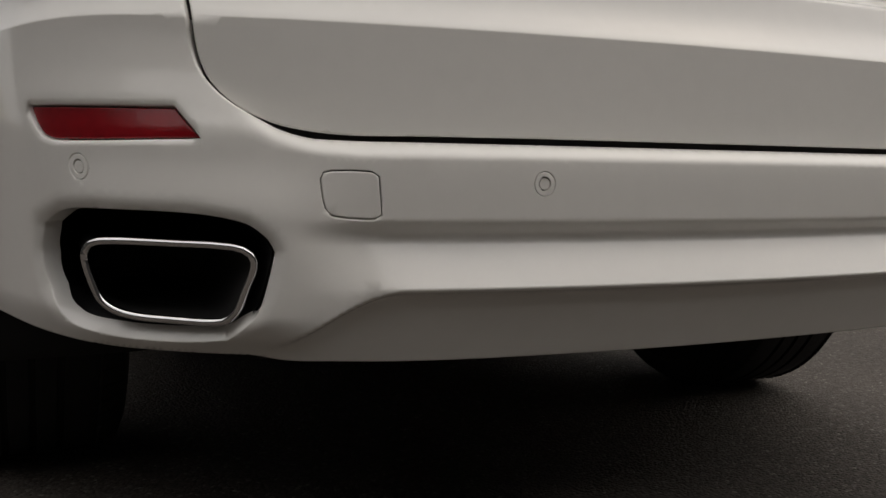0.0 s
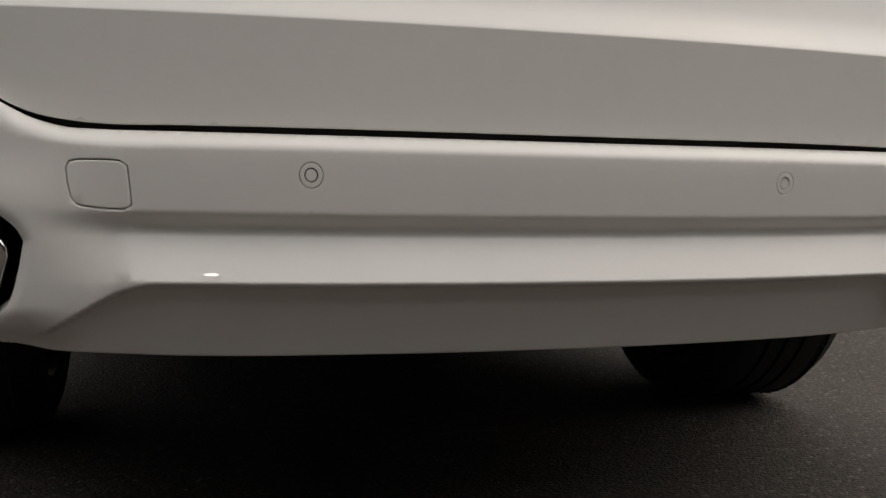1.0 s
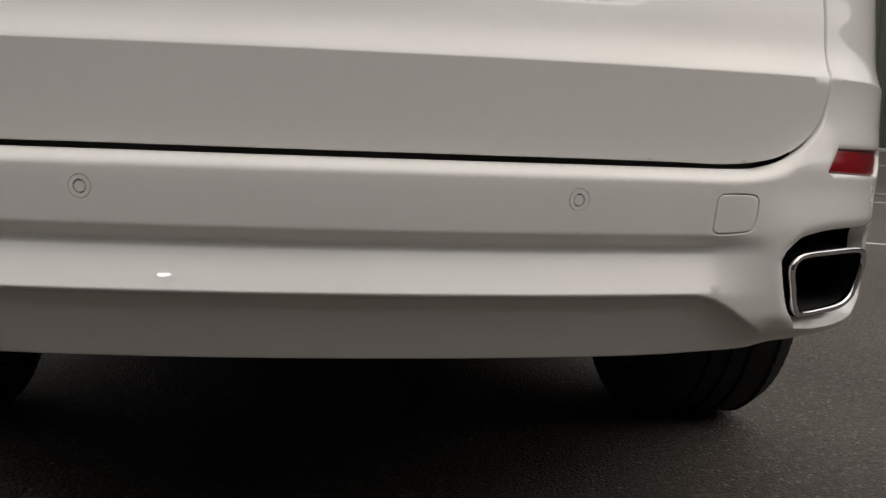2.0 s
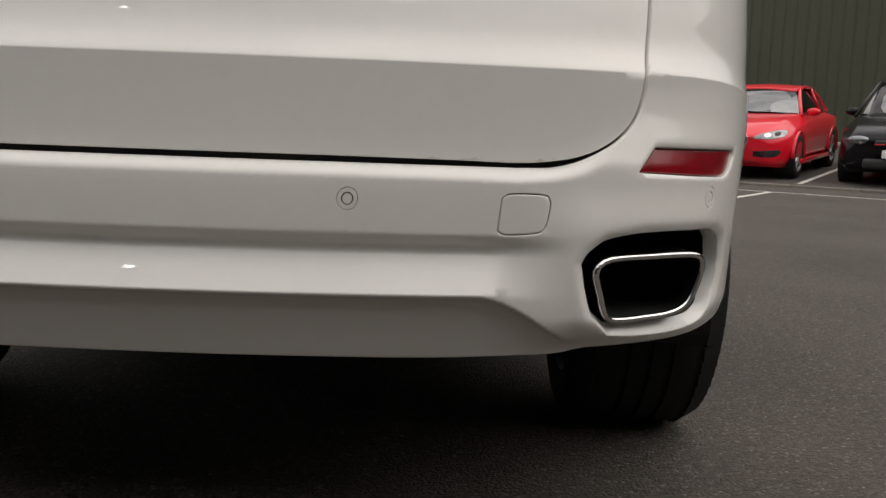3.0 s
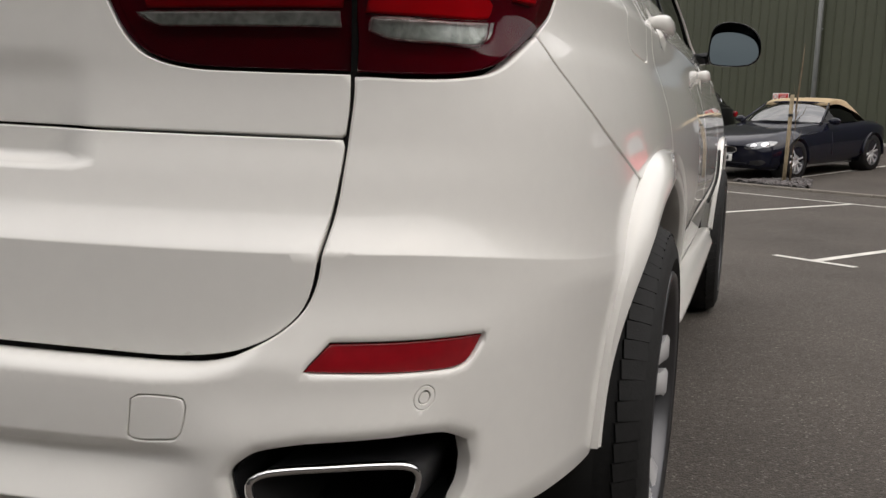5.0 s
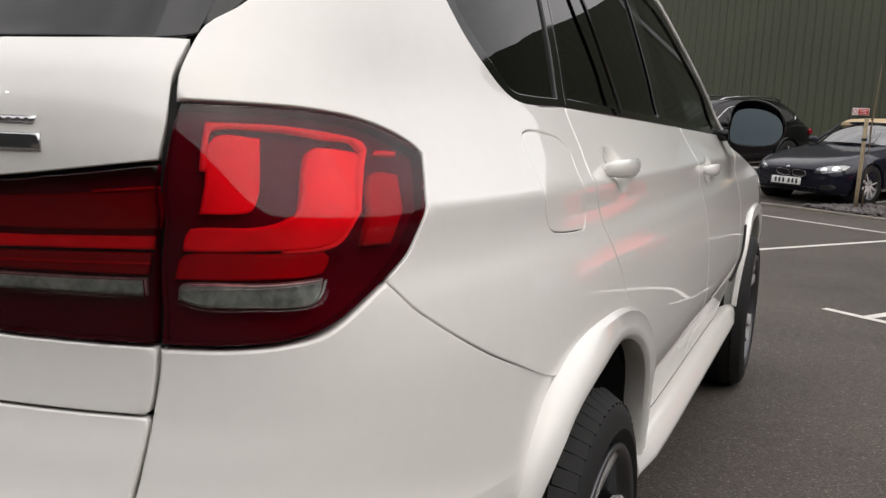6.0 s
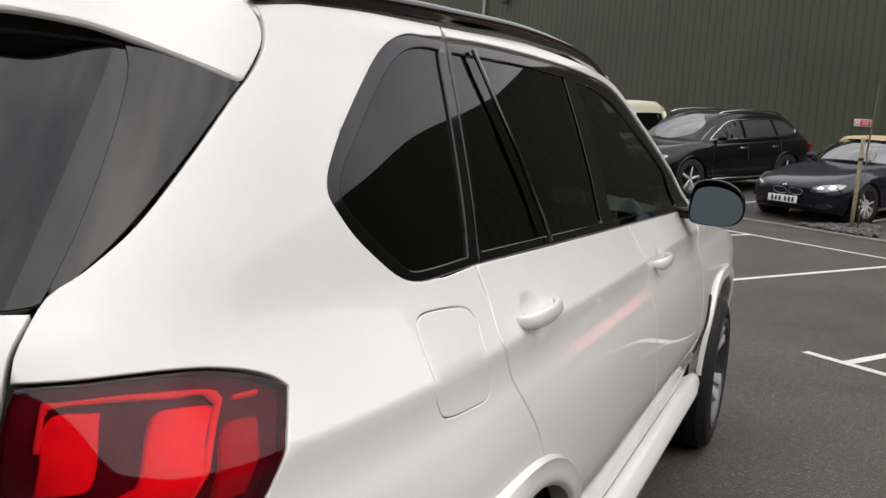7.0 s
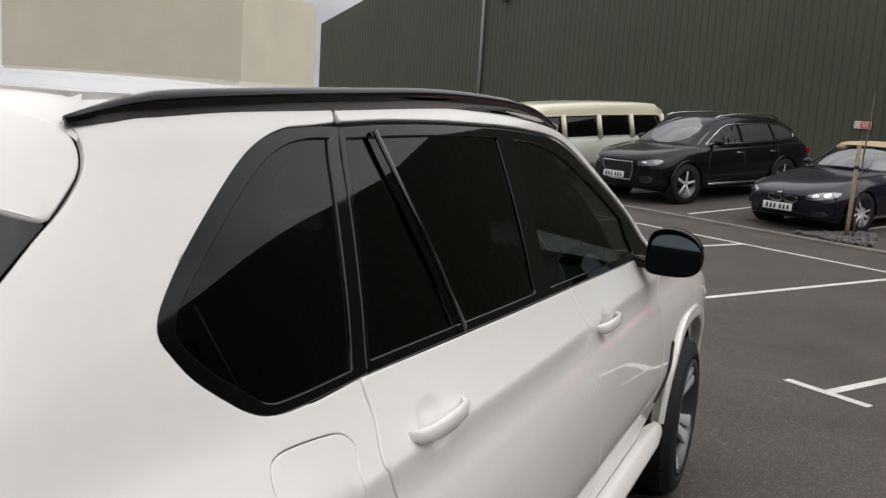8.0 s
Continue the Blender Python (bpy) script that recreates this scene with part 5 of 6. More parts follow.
def smooth_rows(rows, n=44):
    """Rows led by a growing number, filled in along smooth curves; closer together at the start."""
    a = np.array(rows, float)
    ys = a[0, 0] + (a[-1, 0] - a[0, 0]) * np.linspace(0, 1, n) ** 1.4
    return np.stack([ys] + [curve1(a[:, 0], a[:, k])(ys) for k in range(1, a.shape[1])], 1)


def lie_on(ob, axis="y"):
    """A shape for panel(): places (x, z) on the front of a mesh, or (y, z) on its side (a minus y side by negative first numbers)."""
    me = ob.data
    tree = BVHTree.FromPolygons([tuple(v.co) for v in me.vertices], [tuple(f.vertices) for f in me.polygons])

    def shape(u, v):
        pos, nor = [], []
        for a, b in zip(u, v):
            if axis == "y":
                start, way = Vector((a, -3, b)), Vector((0, 1, 0))
            else:
                k = 1 if a > 0 else -1
                start, way = Vector((k * 3, abs(a), b)), Vector((-k, 0, 0))
            hit, n, *_ = tree.ray_cast(start, way)
            if hit is None:
                hit, n, *_ = tree.find_nearest(start + way * (2.2 if axis != "y" else 3.1))
            pos.append(hit)
            nor.append(n if n.dot(way) < 0 else -n)
        return np.array(pos, float), np.array(nor, float)
    return shape


def patch(name, pts, mat, parent, on, lift=.004, label="", depth=.012, corner=60, step=.05):
    """A piece let into the skin of a parked car."""
    return panel(name, pts, mat, parent, on, step=(step, step), edge=.004, depth=depth, lift=lift, label=label, corner=corner, fine=.03)


def outline_rod(name, pts, r, mat, parent, on, closed=True, label="", lift=.004):
    """A thin bright line that follows places on the skin."""
    q = rounded(pts, .03, 60) if closed else np.array(pts, float)
    pos, nor = on(q[:, 0], q[:, 1])
    return part(name, sweep([tuple(v) for v in pos + nor * lift], ring_profile(r, 6), closed=closed, up=(.1, -1, .2) if abs(nor[:, 1]).mean() > .6 else (1, .1, 0)), mat, parent, label)


def loft(stations, n_top=7, closed_ends=True):
    """Stations: (y, half width, z low, z shoulder, z top, half width at the top). Each ring runs over the top from side to side."""
    bm = bmesh.new()
    rings = []
    for y, w, z0, zs, zt, wt in smooth_rows(stations):
        half = [(w * .90, z0), (w * .985, z0 + .25 * (zs - z0)), (w, z0 + .6 * (zs - z0)), (w * .985, zs - .03), (w * .955, zs)]
        for k in range(1, n_top):
            t = k / n_top
            half.append((w * .955 + (wt - w * .955) * t ** .9, zs + (zt - zs) * math.sin(t * math.pi / 2)))
        half.append((wt * .5, zt + .004))
        half.append((0, zt + .006))
        ring = [bm.verts.new((x, y, z)) for x, z in half] + [bm.verts.new((-x, y, z)) for x, z in reversed(half[:-1])]
        rings.append(ring)
    for p, q in zip(rings, rings[1:]):
        for i in range(len(p) - 1):
            bm.faces.new((p[i], p[i + 1], q[i + 1], q[i]))
        bm.faces.new((p[-1], p[0], q[0], q[-1]))
    if closed_ends:
        bm.faces.new(rings[0])
        bm.faces.new(rings[-1])
    return bm


def rounded_nose(bm, w, depth, reach):
    """Bends the front of a body back towards its corners."""
    for v in bm.verts:
        if v.co.y < reach:
            v.co.y += depth * min(1, abs(v.co.x) / w) ** 2.2 * (1 - v.co.y / reach)
    return bm


def screen(parent, y0, z0, w0, y1, z1, w1, bow=.10):
    """A bowed windscreen."""
    bm = bmesh.new()
    rows = []
    for t in np.linspace(0, 1, 6):
        rows.append([bm.verts.new((u * (w0 + (w1 - w0) * t), y0 + (y1 - y0) * t + bow * u * u, z0 + .030 + (z1 - z0) * t + .075 * math.sin(math.pi * t) * (1 - .6 * u * u) - .02 * u * u)) for u in np.linspace(-1, 1, 13)])
    for p, q in zip(rows, rows[1:]):
        for i in range(12):
            bm.faces.new((p[i], p[i + 1], q[i + 1], q[i]))
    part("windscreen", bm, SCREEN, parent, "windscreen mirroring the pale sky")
    for s in (1, -1):
        part("wiper", sweep([(s * .05 + .30 * k, y0 + .03 + bow * (s * .05 + .30 * k) ** 2 / w0 ** 2 - .01, z0 + .022 + .02 * k) for k in (0, .5, 1)] if s > 0 else [(-.45 + .30 * k, y0 + .04 + bow * .2, z0 + .022 + .02 * k) for k in (0, .5, 1)], ring_profile(.008, 5)), BLACK_PLASTIC, parent)


def head_lamp(parent, s, x, y, z, size, rz, ry=0):
    """A clear lens that lies in the corner of the nose."""
    bm = bmesh.new()
    bmesh.ops.create_uvsphere(bm, u_segments=18, v_segments=10, radius=1, matrix=pose(s * x, y, z, -20, s * ry, s * rz) @ Matrix.Diagonal((*size, 1)))
    h = part("headlamp", bm, LAMP_GLASS, parent, "clear headlamp")
    bm = bmesh.new()
    bmesh.ops.create_uvsphere(bm, u_segments=14, v_segments=8, radius=1, matrix=pose(s * (x - size[0] * .25), y - size[1] * .55, z, 0, 0, 0) @ Matrix.Diagonal((size[2] * .8, size[1] * .6, size[2] * .8, 1)))
    part("lamp_bowl", bm, CHROME, h)


def cabin(stations):
    """Stations of the glasshouse: (y, half width low, z low, half width high, z high)."""
    bm = bmesh.new()
    rings = []
    for y, wl_, zl, wh, zh in smooth_rows(stations, 20):
        half = [(wl_, zl), (wl_ * .6 + wh * .4, zl + (zh - zl) * .42), (wh + .015, zl + (zh - zl) * .85), (wh - .05, zh), (wh * .5, zh + .018), (0, zh + .025)]
        rings.append([bm.verts.new((x, y, z)) for x, z in half] + [bm.verts.new((-x, y, z)) for x, z in reversed(half[:-1])])
    for p, q in zip(rings, rings[1:]):
        for i in range(len(p) - 1):
            bm.faces.new((p[i], p[i + 1], q[i + 1], q[i]))
    bm.faces.new(rings[0])
    bm.faces.new(rings[-1])
    return bm


def road_wheel(parent, x, y, r, width, rim_mat, spokes):
    w = new("wheel")
    w.parent = parent
    w.matrix_basis = pose(x, y, r, 10, 0, 0 if x > 0 else 180)
    h = width / 2
    part("tyre", lathe([(r * .70, -h), (r * .93, -h), (r, -h * .7), (r, h * .7), (r * .95, h * .98), (r * .70, h)], 36), RUBBER, w)
    rim = part("rim", lathe([(r * .70, h * .98), (r * .72, h), (r * .66, h * .9), (r * .62, h * .3), (.02, h * .25)], 36), ALLOY_DARK, w, "alloy wheel rim")
    for k in range(spokes):
        a = 2 * math.pi * k / spokes
        bm = box(h * .78, r * .36, 0, .02, r * .64, r * .13, .006, 1)
        bmesh.ops.rotate(bm, verts=bm.verts, matrix=Matrix.Rotation(a, 3, "X"))
        part("spoke", bm, rim_mat, rim)


def plate(parent, y, z, tilt=-6):
    p = part("number_plate", box(0, 0, 0, .52, .012, .111, .006, 2), PLATE, parent, "white number plate with plain dark bars")
    p.matrix_basis = pose(0, y, z, tilt, 0, 0)
    for k in range(6):
        part("plate_bar", box(-.18 + k * .068 + (.03 if k > 2 else 0), -.008, 0, .036, .003, .07), PLATE_TEXT, p)


def rim_strip(pts, r, mat, parent, name, label=""):
    return part(name, sweep(pts, ring_profile(r, 6)), mat, parent, label)


def arches(parent, ys, w, r):
    """Dark wells behind the wheels."""
    for y in ys:
        for s in (1, -1):
            part("wheel_well", lathe([(r * 1.10, s * (w + .004)), (r * 1.12, s * (w - .25)), (.02, s * (w - .26))], 30, m=Matrix.Translation((0, y, r))), DARK, parent)


def arch_lip(parent, y, w, r, mat):
    for s in (1, -1):
        pts = [(s * (w + .006), y + r * 1.13 * math.cos(radians(a)), r + r * 1.13 * math.sin(radians(a))) for a in range(-8, 189, 10)]
        part("arch_lip", sweep(pts, [(-.012, -.03), (.012, -.03), (.012, .03), (-.012, .03)], up=(1, 0, 0)), mat, parent)


def place(u, q, turn=0):
    """Cars stand with their nose to the yard; their own y runs from nose to tail."""
    p = spot(u, q)
    return (p.x, p.y, p.z), math.degrees(math.atan2(E1.y, E1.x)) + turn


def slope(ob, deg=3.1):
    ob.matrix_basis = ob.matrix_basis @ pose(0, 0, 0, deg, 0, 0)


def door_mirror(parent, w, y, z, mat):
    for s in (1, -1):
        bm = bmesh.new()
        bmesh.ops.create_uvsphere(bm, u_segments=14, v_segments=9, radius=1, matrix=Matrix.Translation((s * (w + .09), y, z)) @ Matrix.Diagonal((.105, .055, .062, 1)))
        m = part("door_mirror", bm, mat, parent)
        part("mirror_foot", box(s * (w + .0), y + .01, z - .035, .10, .04, .025, .008), BLACK_PLASTIC, m)


def red_coupe():
    at, turn = place(1.22, 1.75)
    c = empty("red_coupe", "bright red rounded sports coupe parked nose out", "car", at, turn)
    slope(c)
    body = loft([(.00, .60, .27, .50, .625, .36), (.03, .70, .22, .545, .655, .44), (.10, .80, .19, .595, .695, .52), (.25, .87, .18, .65, .755, .58), (.50, .905, .18, .715, .825, .62), (.85, .92, .18, .765, .885, .66), (1.20, .915, .19, .80, .925, .70), (1.60, .905, .19, .83, .94, .74),
                 (2.4, .905, .19, .86, .93, .78), (3.1, .92, .19, .87, .92, .74), (3.6, .90, .21, .85, .91, .66), (3.95, .82, .24, .76, .84, .58), (4.15, .72, .30, .62, .72, .5)])
    b = part("body", rounded_nose(body, .86, .30, .9), RED_PAINT, c)
    on = lie_on(b)
    screen(c, 1.24, .930, .77, 2.02, 1.295, .60, .16)
    part("cabin_glass", cabin([(1.28, .70, .86, .56, .92), (1.60, .79, .87, .60, 1.10), (2.02, .81, .88, .60, 1.295), (2.6, .81, .89, .59, 1.335), (3.1, .79, .89, .54, 1.22), (3.65, .66, .87, .46, .95)]), GLASS_CAR, c, "dark glazed cabin")
    part("roof", cabin([(1.93, .575, 1.27, .545, 1.300), (2.15, .605, 1.305, .575, 1.340), (2.45, .615, 1.315, .59, 1.356), (2.75, .60, 1.29, .575, 1.335), (3.05, .575, 1.22, .55, 1.265), (3.35, .54, 1.11, .51, 1.15), (3.75, .47, .92, .45, .96)]), RED_PAINT, c)
    for s in (1, -1):
        rim_strip([(s * .79, 1.36, .90), (s * .73, 1.55, 1.03), (s * .66, 1.78, 1.18), (s * .605, 2.0, 1.295), (s * .60, 2.3, 1.335), (s * .605, 2.7, 1.315), (s * .64, 3.1, 1.20), (s * .72, 3.6, .95)], .030, RED_PAINT, c, "pillar")
        rim_strip([(s * .79, 2.75, .89), (s * .62, 2.70, 1.30)], .03, RED_PAINT, c, "pillar")
        lamp = patch("headlamp", [(s * x, z) for x, z in ((.43, .60), (.43, .625), (.50, .665), (.62, .70), (.76, .725), (.81, .71), (.81, .65), (.76, .615), (.62, .595))], LAMP_GLASS, c, on, .006, "clear wedge-shaped headlamp")
        patch("lamp_bowl", [(s * .60 + .045 * math.cos(k * .6), .643 + .032 * math.sin(k * .6)) for k in range(10)], CHROME, lamp, on, .010)
        patch("lamp_bowl", [(s * .71 + .035 * math.cos(k * .6), .665 + .030 * math.sin(k * .6)) for k in range(10)], PLATE_TEXT, lamp, on, .010)
        vent = patch("air_intake", [(s * x, z) for x, z in ((.42, .345), (.43, .425), (.60, .435), (.76, .445), (.78, .40), (.72, .345), (.56, .335))], BLACK_PLASTIC, c, on, .003, "black side air intake")
        for z in (.37, .40):
            outline_rod("intake_bar", [(s * x, z) for x in (.46, .55, .64, .72)], .006, BLACK_GLOSS, vent, on, False)
        part("side_sill", box(s * .90, 2.0, .24, .05, 2.0, .08, .02), RED_PAINT, c)
    grille = [(-.355, .605), (-.345, .63), (.345, .63), (.355, .605), (.32, .49), (.27, .335), (.24, .305), (-.24, .305), (-.27, .335), (-.32, .49)]
    g = patch("grille", grille, BLACK_PLASTIC, c, on, .004, "black grille with chrome surround")
    outline_rod("grille_frame", grille, .011, CHROME, g, on, lift=.008)
    for z in (.335, .36, .385, .53, .555, .58, .605):
        w = .25 + (z - .32) * .26
        outline_rod("grille_bar", [(x * w, z) for x in (-1, -.5, 0, .5, 1)], .005, PLATE_TEXT, g, on, False, lift=.008)
    for k in range(4):
        outline_rod("badge_ring", [(-.072 + .048 * k + .030 * math.cos(t * .7854), .575 + .030 * math.sin(t * .7854)) for t in range(8)], .006, CHROME, g, on, label="plain chrome ring", lift=.014)
    outline_rod("lower_seam", [(x, .262) for x in (-.5, -.3, -.1, .1, .3, .5)], .008, BLACK_PLASTIC, c, on, False, lift=.0)
    plate(c, -.030, .465)
    arches(c, (.83, 3.29), .90, .325)
    for y in (.83, 3.29):
        arch_lip(c, y, .896, .325, RED_PAINT)
        for s in (1, -1):
            road_wheel(c, s * .80, y, .325, .24, ALLOY, 7)
    door_mirror(c, .83, 1.60, .96, RED_PAINT)


def dark_roadster():
    at, turn = place(-3.15, 1.75)
    c = empty("dark_roadster", "dark navy open-top sports car with tan soft top", "car", at, turn)
    slope(c)
    body = loft([(.00, .62, .24, .44, .56, .38), (.04, .72, .20, .49, .60, .46), (.12, .79, .18, .535, .64, .52), (.30, .84, .17, .60, .695, .57), (.60, .87, .17, .665, .75, .60), (1.0, .885, .18, .72, .80, .62), (1.5, .88, .18, .755, .84, .64), (1.9, .88, .18, .78, .865, .70),
                 (2.6, .88, .18, .80, .86, .74), (3.2, .89, .19, .82, .875, .72), (3.6, .87, .22, .80, .86, .66), (3.95, .78, .28, .72, .80, .56), (4.08, .68, .34, .60, .70, .48)])
    b = part("body", rounded_nose(body, .80, .30, .9), NAVY_PAINT, c)
    on, flank_of = lie_on(b), lie_on(b, "x")
    part("dash_cowl", cabin([(1.75, .66, .84, .56, .88), (2.2, .70, .85, .50, .94), (2.3, .70, .85, .5, .93)]), BLACK_PLASTIC, c)
    screen(c, 1.70, .865, .70, 2.30, 1.175, .57, .14)
    part("cabin_glass", cabin([(2.24, .76, .86, .56, 1.14), (2.6, .77, .87, .56, 1.18), (2.95, .76, .87, .55, 1.16)]), GLASS_CAR, c)
    part("soft_top", cabin([(2.24, .58, 1.15, .56, 1.19), (2.5, .61, 1.17, .58, 1.25), (2.8, .64, 1.10, .56, 1.245), (3.1, .70, .98, .52, 1.16), (3.35, .70, .87, .48, .98), (3.42, .66, .86, .44, .90)]), CANVAS, c, "tan canvas soft top")
    for s in (1, -1):
        rim_strip([(s * .75, 1.76, .86), (s * .66, 2.05, 1.04), (s * .585, 2.28, 1.175), (s * .30, 2.24, 1.20), (0, 2.22, 1.205)], .020, NAVY_PAINT, c, "screen_frame")
        lamp = patch("headlamp", [(s * x, z) for x, z in ((.40, .515), (.44, .575), (.56, .615), (.70, .63), (.765, .615), (.75, .56), (.66, .525), (.52, .505))], LAMP_GLASS, c, on, .006, "clear swept-back headlamp")
        for x, z in ((.53, .56), (.65, .578)):
            patch("lamp_bowl", [(s * x + .042 * math.cos(k * .6), z + .036 * math.sin(k * .6)) for k in range(10)], CHROME, lamp, on, .010)
        k = [(s * x, z) for x, z in ((.025, .455), (.025, .51), (.07, .54), (.18, .545), (.255, .525), (.265, .485), (.22, .45), (.11, .435))]
        g = patch("grille", k, BLACK_PLASTIC, c, on, .003, "wide oval chrome-rimmed grille")
        outline_rod("grille_frame", k, .008, CHROME, g, on, lift=.006)
        for x in (.07, .105, .14, .175, .21):
            outline_rod("grille_bar", [(s * x, .455), (s * x, .49), (s * x, .53)], .004, PLATE_TEXT, g, on, False)
        patch("bumper_vent", [(s * x, z) for x, z in ((.46, .26), (.47, .32), (.66, .34), (.70, .30), (.64, .255))], BLACK_PLASTIC, c, on, .003)
        outline_rod("bonnet_seam", [(s * 1.0, .70), (s * 1.5, .735)], .004, BLACK_PLASTIC, c, flank_of, False)
        outline_rod("door_seam", [(s * 1.95, .35), (s * 1.93, .55), (s * 1.92, .76)], .004, BLACK_PLASTIC, c, flank_of, False)
    patch("air_intake", [(-.40, .21), (-.42, .285), (.42, .285), (.40, .21)], BLACK_PLASTIC, c, on, .003, "black lower air intake")
    patch("badge", [(.034 * math.cos(k * .6), .575 + .022 * math.sin(k * .6)) for k in range(10)], CHROME, c, on, .006, "plain round badge")
    plate(c, -.022, .375)
    arches(c, (.84, 3.33), .87, .315)
    for y in (.84, 3.33):
        arch_lip(c, y, .872, .315, NAVY_PAINT)
        for s in (1, -1):
            road_wheel(c, s * .775, y, .315, .23, ALLOY, 10)
    door_mirror(c, .80, 1.95, .90, NAVY_PAINT)


def dark_suv():
    at, turn = place(-6.7, 1.75)
    c = empty("black_suv", "black mid-size estate off-roader with silver roof rails", "car", at, turn)
    slope(c)
    body = loft([(.00, .66, .33, .62, .80, .46), (.04, .78, .27, .68, .84, .54), (.14, .86, .25, .74, .89, .62), (.35, .91, .24, .82, .94, .68), (.7, .935, .24, .90, .985, .72), (1.2, .945, .25, .95, 1.03, .74), (2.0, .945, .25, .98, 1.03, .76), (3.2, .945, .25, 1.00, 1.05, .76), (4.1, .935, .27, 1.01, 1.06, .74), (4.42, .89, .32, .98, 1.04, .7), (4.58, .83, .40, .90, .97, .62)])
    b = part("body", rounded_nose(body, .88, .26, .9), BLACK_PAINT, c)
    on, flank_of = lie_on(b), lie_on(b, "x")
    screen(c, 1.18, 1.035, .76, 2.0, 1.485, .63, .14)
    hull = part("cabin", cabin([(1.18, .78, 1.00, .64, 1.04), (1.6, .85, 1.00, .67, 1.28), (2.0, .87, 1.01, .67, 1.49), (2.4, .875, 1.015, .675, 1.535), (2.9, .87, 1.02, .67, 1.54), (3.5, .86, 1.03, .65, 1.515), (4.0, .83, 1.04, .61, 1.43), (4.3, .79, 1.05, .59, 1.30), (4.50, .74, 1.03, .56, 1.09)]), BLACK_PAINT, c, "black roof and pillars")
    by = lie_on(hull, "x")
    for s in (1, -1):
        dlo = [(1.50, 1.06), (1.72, 1.19), (1.98, 1.34), (2.2, 1.40), (2.9, 1.42), (3.5, 1.40), (3.92, 1.33), (4.16, 1.20), (4.10, 1.13), (3.8, 1.095), (2.9, 1.075), (2.2, 1.065)]
        for pts in ([(1.56, 1.075), (1.76, 1.195), (2.0, 1.33), (2.22, 1.385), (2.40, 1.392), (2.42, 1.08)], [(2.50, 1.085), (2.49, 1.395), (2.95, 1.405), (3.36, 1.395), (3.42, 1.10)], [(3.50, 1.105), (3.45, 1.39), (3.72, 1.36), (3.94, 1.305), (4.09, 1.20), (4.04, 1.14), (3.8, 1.115)]):
            patch("side_window", [(s * y, z) for y, z in pts], GLASS_CAR, hull, by, -.004, "dark side window", corner=40)
            patch("window_backing", [(s * y, z) for y, z in pts], PLATE_TEXT, hull, by, .001, corner=40)
        outline_rod("chrome_strip", [(s * y, z) for y, z in dlo], .009, CHROME, hull, by, label="chrome line round the side windows", lift=.006)
        rim_strip([(s * .60, 1.95, 1.525), (s * .60, 2.10, 1.565), (s * .60, 2.5, 1.585), (s * .59, 3.1, 1.585), (s * .58, 3.65, 1.555), (s * .57, 3.85, 1.49)], .018, SATIN, c, "roof_rail", "bright roof rail")
        for y0 in (2.30, 3.28):
            part("door_handle", box(s * .952, y0, .90, .03, .17, .028, .01), CHROME, c)
        for pts in ([(1.48, .42), (1.46, .70), (1.50, .93)], [(2.46, .38), (2.47, .70), (2.46, .96)], [(3.42, .45), (3.50, .75), (3.46, .97)]):
            outline_rod("door_seam", [(s * y, z) for y, z in pts], .004, PLATE_TEXT, c, flank_of, False, lift=.0)
        part("sill_strip", box(s * .950, 2.3, .34, .03, 1.7, .03, .01), CHROME, c)
        lamp = patch("headlamp", [(s * x, z) for x, z in ((.46, .70), (.48, .775), (.62, .80), (.76, .82), (.82, .80), (.80, .735), (.66, .70))], LAMP_GLASS, c, on, .006, "clear headlamp")
        patch("lamp_bowl", [(s * .60 + .042 * math.cos(k * .6), .748 + .034 * math.sin(k * .6)) for k in range(10)], CHROME, lamp, on, .010)
        patch("bumper_vent", [(s * x, z) for x, z in ((.50, .40), (.50, .50), (.70, .52), (.76, .46), (.70, .40))], BLACK_PLASTIC, c, on, .003)
        part("tail_lamp", box(s * .86, 4.50, .88, .08, .10, .12, .03), REFLECTOR, c)
    grille = [(-.36, .76), (.36, .76), (.34, .62), (.27, .42), (-.27, .42), (-.34, .62)]
    g = patch("grille", grille, BLACK_PLASTIC, c, on, .004, "black grille with chrome surround")
    outline_rod("grille_frame", grille, .012, CHROME, g, on, lift=.008)
    plate(c, -.035, .52)
    arches(c, (.88, 3.69), .935, .37)
    for y in (.88, 3.69):
        arch_lip(c, y, .935, .37, BLACK_PAINT)
        for s in (1, -1):
            road_wheel(c, s * .83, y, .37, .25, ALLOY, 5)
    door_mirror(c, .88, 1.66, 1.10, BLACK_PAINT)


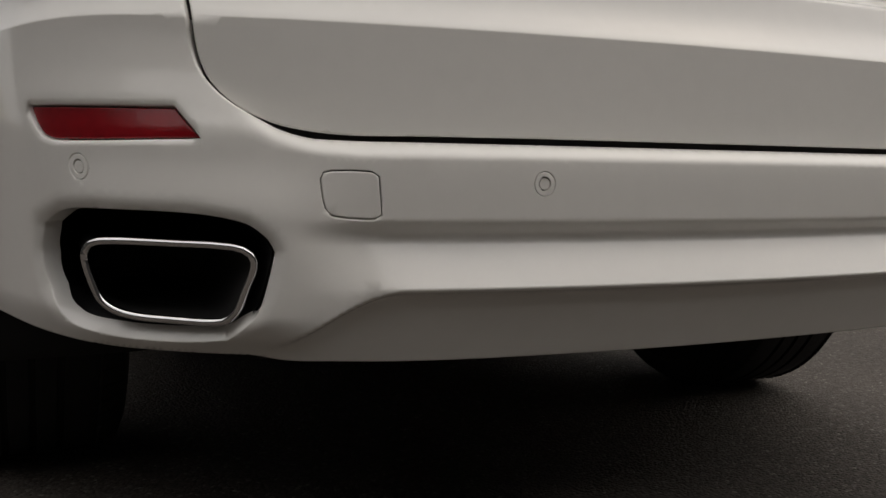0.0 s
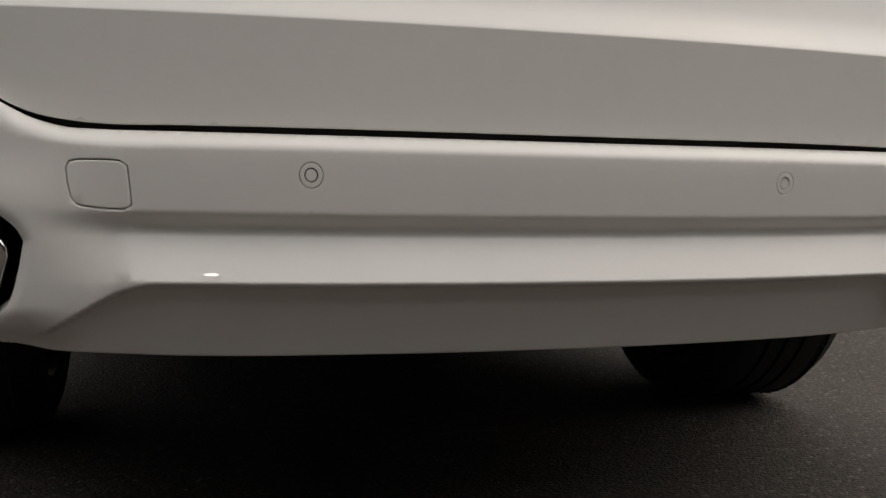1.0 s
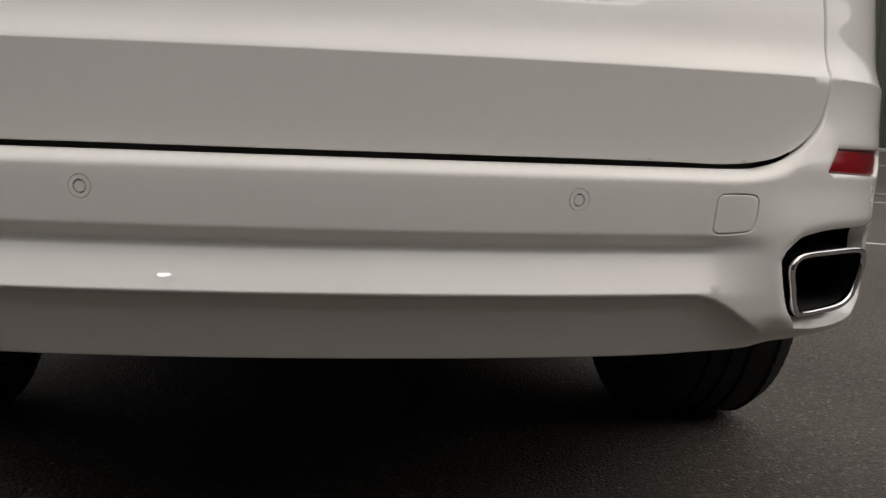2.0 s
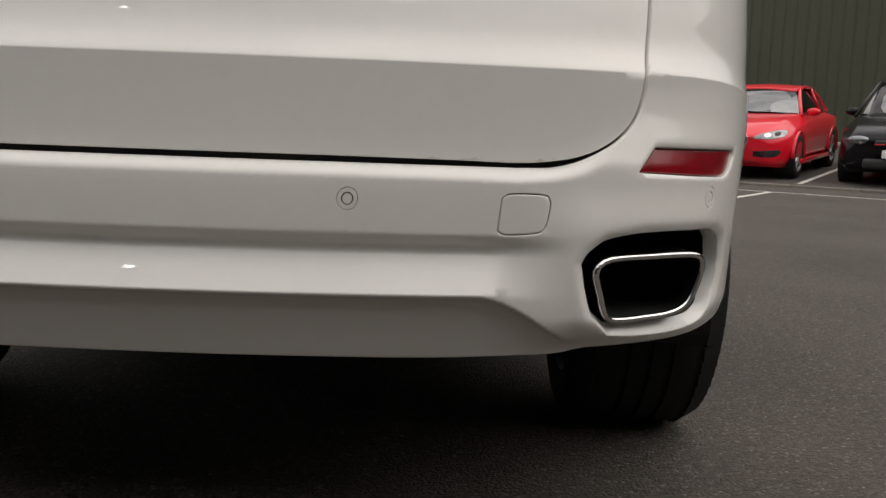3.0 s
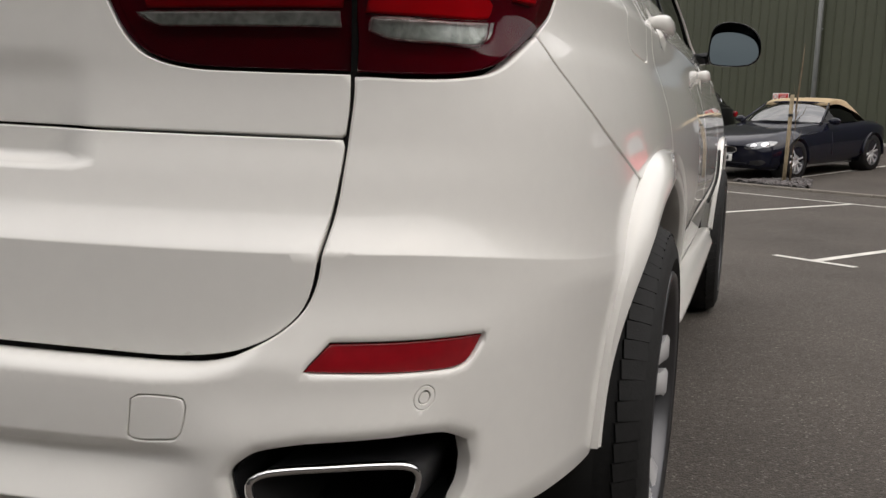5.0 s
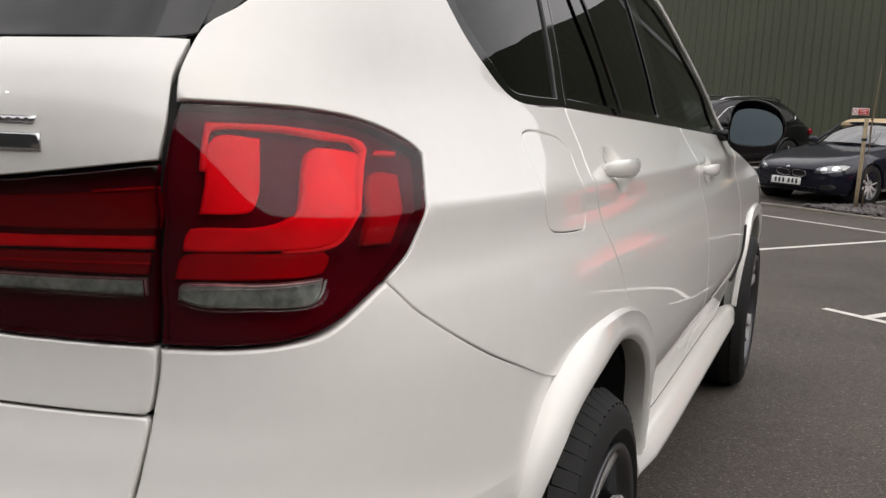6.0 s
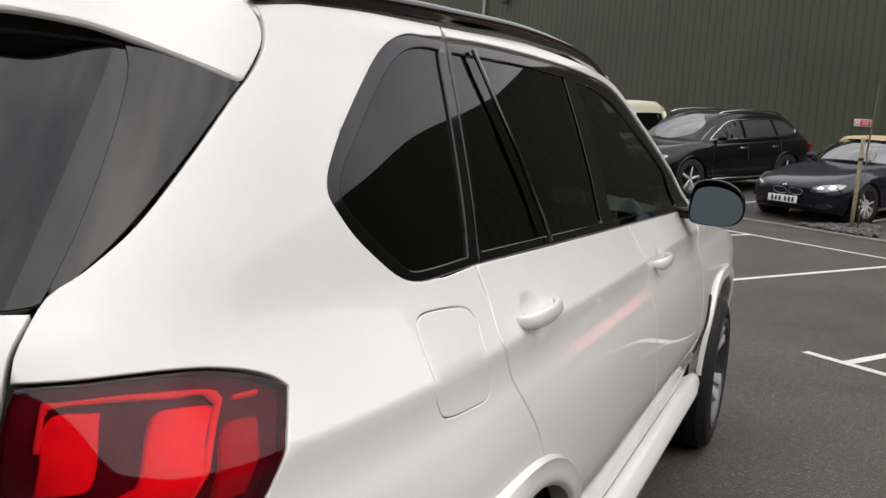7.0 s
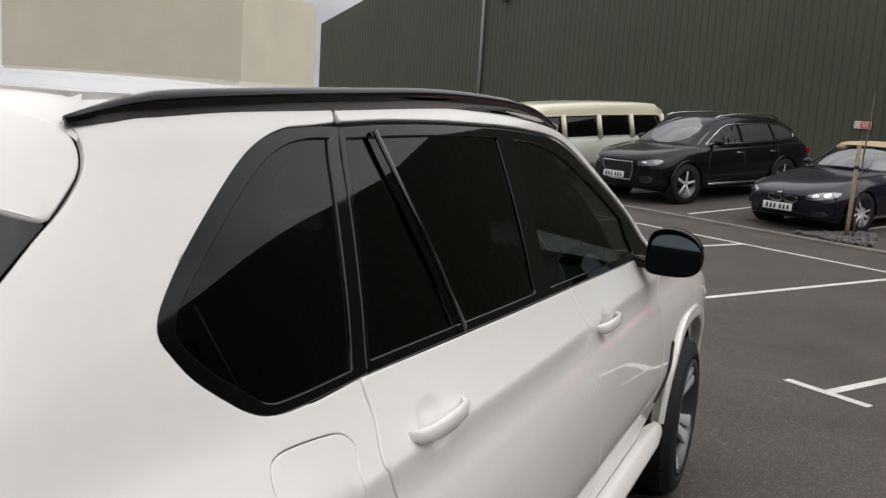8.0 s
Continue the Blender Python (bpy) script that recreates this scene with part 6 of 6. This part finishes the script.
def cream_camper():
    at, turn = place(-10.6, 1.9)
    c = empty("cream_camper_van", "cream classic camper van with a high roof", "van", at, turn)
    slope(c)
    c.scale = (1, 1, .76)
    part("body", loft([(.00, .70, .40, .95, 1.15, .66), (.12, .84, .32, 1.05, 1.22, .78), (.8, .92, .30, 1.15, 1.22, .86), (2.5, .92, .30, 1.18, 1.24, .88), (4.2, .92, .30, 1.18, 1.24, .88), (4.5, .88, .36, 1.10, 1.2, .8)]), GREEN_TRIM, c)
    part("cabin_glass", cabin([(.16, .80, 1.18, .66, 1.24), (.55, .86, 1.20, .74, 1.86), (2.5, .88, 1.21, .78, 1.90), (4.2, .88, 1.21, .78, 1.88), (4.44, .82, 1.2, .72, 1.7)]), GLASS_CAR, c)
    part("roof", cabin([(.40, .76, 1.80, .70, 1.98), (.9, .80, 1.82, .76, 2.14), (2.5, .82, 1.84, .78, 2.20), (4.1, .81, 1.82, .76, 2.16), (4.42, .76, 1.76, .70, 1.98)]), CREAM_PAINT, c, "cream high roof")
    for s in (1, -1):
        for y0, y1 in ((.30, .62), (1.25, 1.25), (2.3, 2.3), (3.3, 3.3), (4.36, 4.3)):
            rim_strip([(s * .905, y0, 1.2), (s * .80, y1, 1.86)], .06, CREAM_PAINT, c, "pillar")
        part("headlamp", lathe([(.001, -.05), (.08, -.03), (.09, 0), (.09, .05)], 24, m=Matrix.Translation((s * .58, .0, .86)) @ Matrix.Rotation(radians(90), 4, "Z")), LAMP_GLASS, c)
    arches(c, (.75, 3.4), .91, .33)
    for y in (.75, 3.4):
        for s in (1, -1):
            road_wheel(c, s * .80, y, .33, .2, ALLOY, 6)
    part("bumper", box(0, -.03, .48, 1.7, .12, .14, .04, 2), SIGN_WHITE, c)


def dark_hatchback():
    at, turn = place(3.62, 1.85)
    c = empty("dark_hatchback", "black compact hatchback parked nose out", "car", at, turn)
    slope(c)
    body = loft([(.00, .76, .24, .46, .63, .50), (.05, .80, .19, .54, .70, .58), (.22, .86, .18, .66, .78, .62), (.6, .90, .18, .76, .87, .66), (1.1, .90, .19, .84, .94, .70), (2.0, .90, .19, .88, .95, .76), (3.2, .90, .19, .90, .97, .74), (3.9, .87, .24, .90, .97, .7), (4.2, .80, .32, .80, .9, .6)])
    part("body", rounded_nose(body, .82, .24, .9), BLACK_PAINT, c)
    screen(c, 1.04, .95, .72, 1.95, 1.425, .60)
    part("cabin_glass", cabin([(1.05, .74, .90, .60, .95), (1.5, .80, .91, .64, 1.22), (1.95, .82, .92, .63, 1.42), (2.8, .82, .94, .62, 1.44), (3.6, .80, .95, .58, 1.36), (4.05, .72, .95, .54, 1.05)]), GLASS_CAR, c)
    part("roof", cabin([(1.9, .64, 1.39, .62, 1.43), (2.5, .64, 1.42, .62, 1.465), (3.3, .62, 1.39, .60, 1.44), (3.85, .58, 1.26, .56, 1.30)]), BLACK_PAINT, c)
    for s in (1, -1):
        rim_strip([(s * .82, 1.15, .92), (s * .72, 1.55, 1.2), (s * .64, 1.95, 1.42), (s * .64, 2.9, 1.44), (s * .63, 3.6, 1.36), (s * .70, 4.0, 1.1)], .026, BLACK_PAINT, c, "pillar")
        rim_strip([(s * .82, 2.6, .94), (s * .64, 2.62, 1.43)], .03, BLACK_PAINT, c, "pillar")
        head_lamp(c, s, .60, .20, .615, (.20, .11, .07), 30, 4)
    part("grille", box(0, .0, .60, .72, .05, .08, .02, 2), BLACK_PLASTIC, c)
    part("grille_strip", box(0, -.03, .585, .72, .012, .014, .004), SIGN_RED, c, "thin red strip")
    part("air_intake", box(0, .02, .32, 1.0, .10, .14, .04, 2), BLACK_PLASTIC, c)
    plate(c, -.045, .46)
    arches(c, (.82, 3.45), .89, .32)
    for y in (.82, 3.45):
        for s in (1, -1):
            road_wheel(c, s * .79, y, .32, .22, ALLOY, 5)
    door_mirror(c, .83, 1.5, .98, BLACK_PAINT)


red_coupe()
dark_roadster()
dark_suv()
cream_camper()
dark_hatchback()
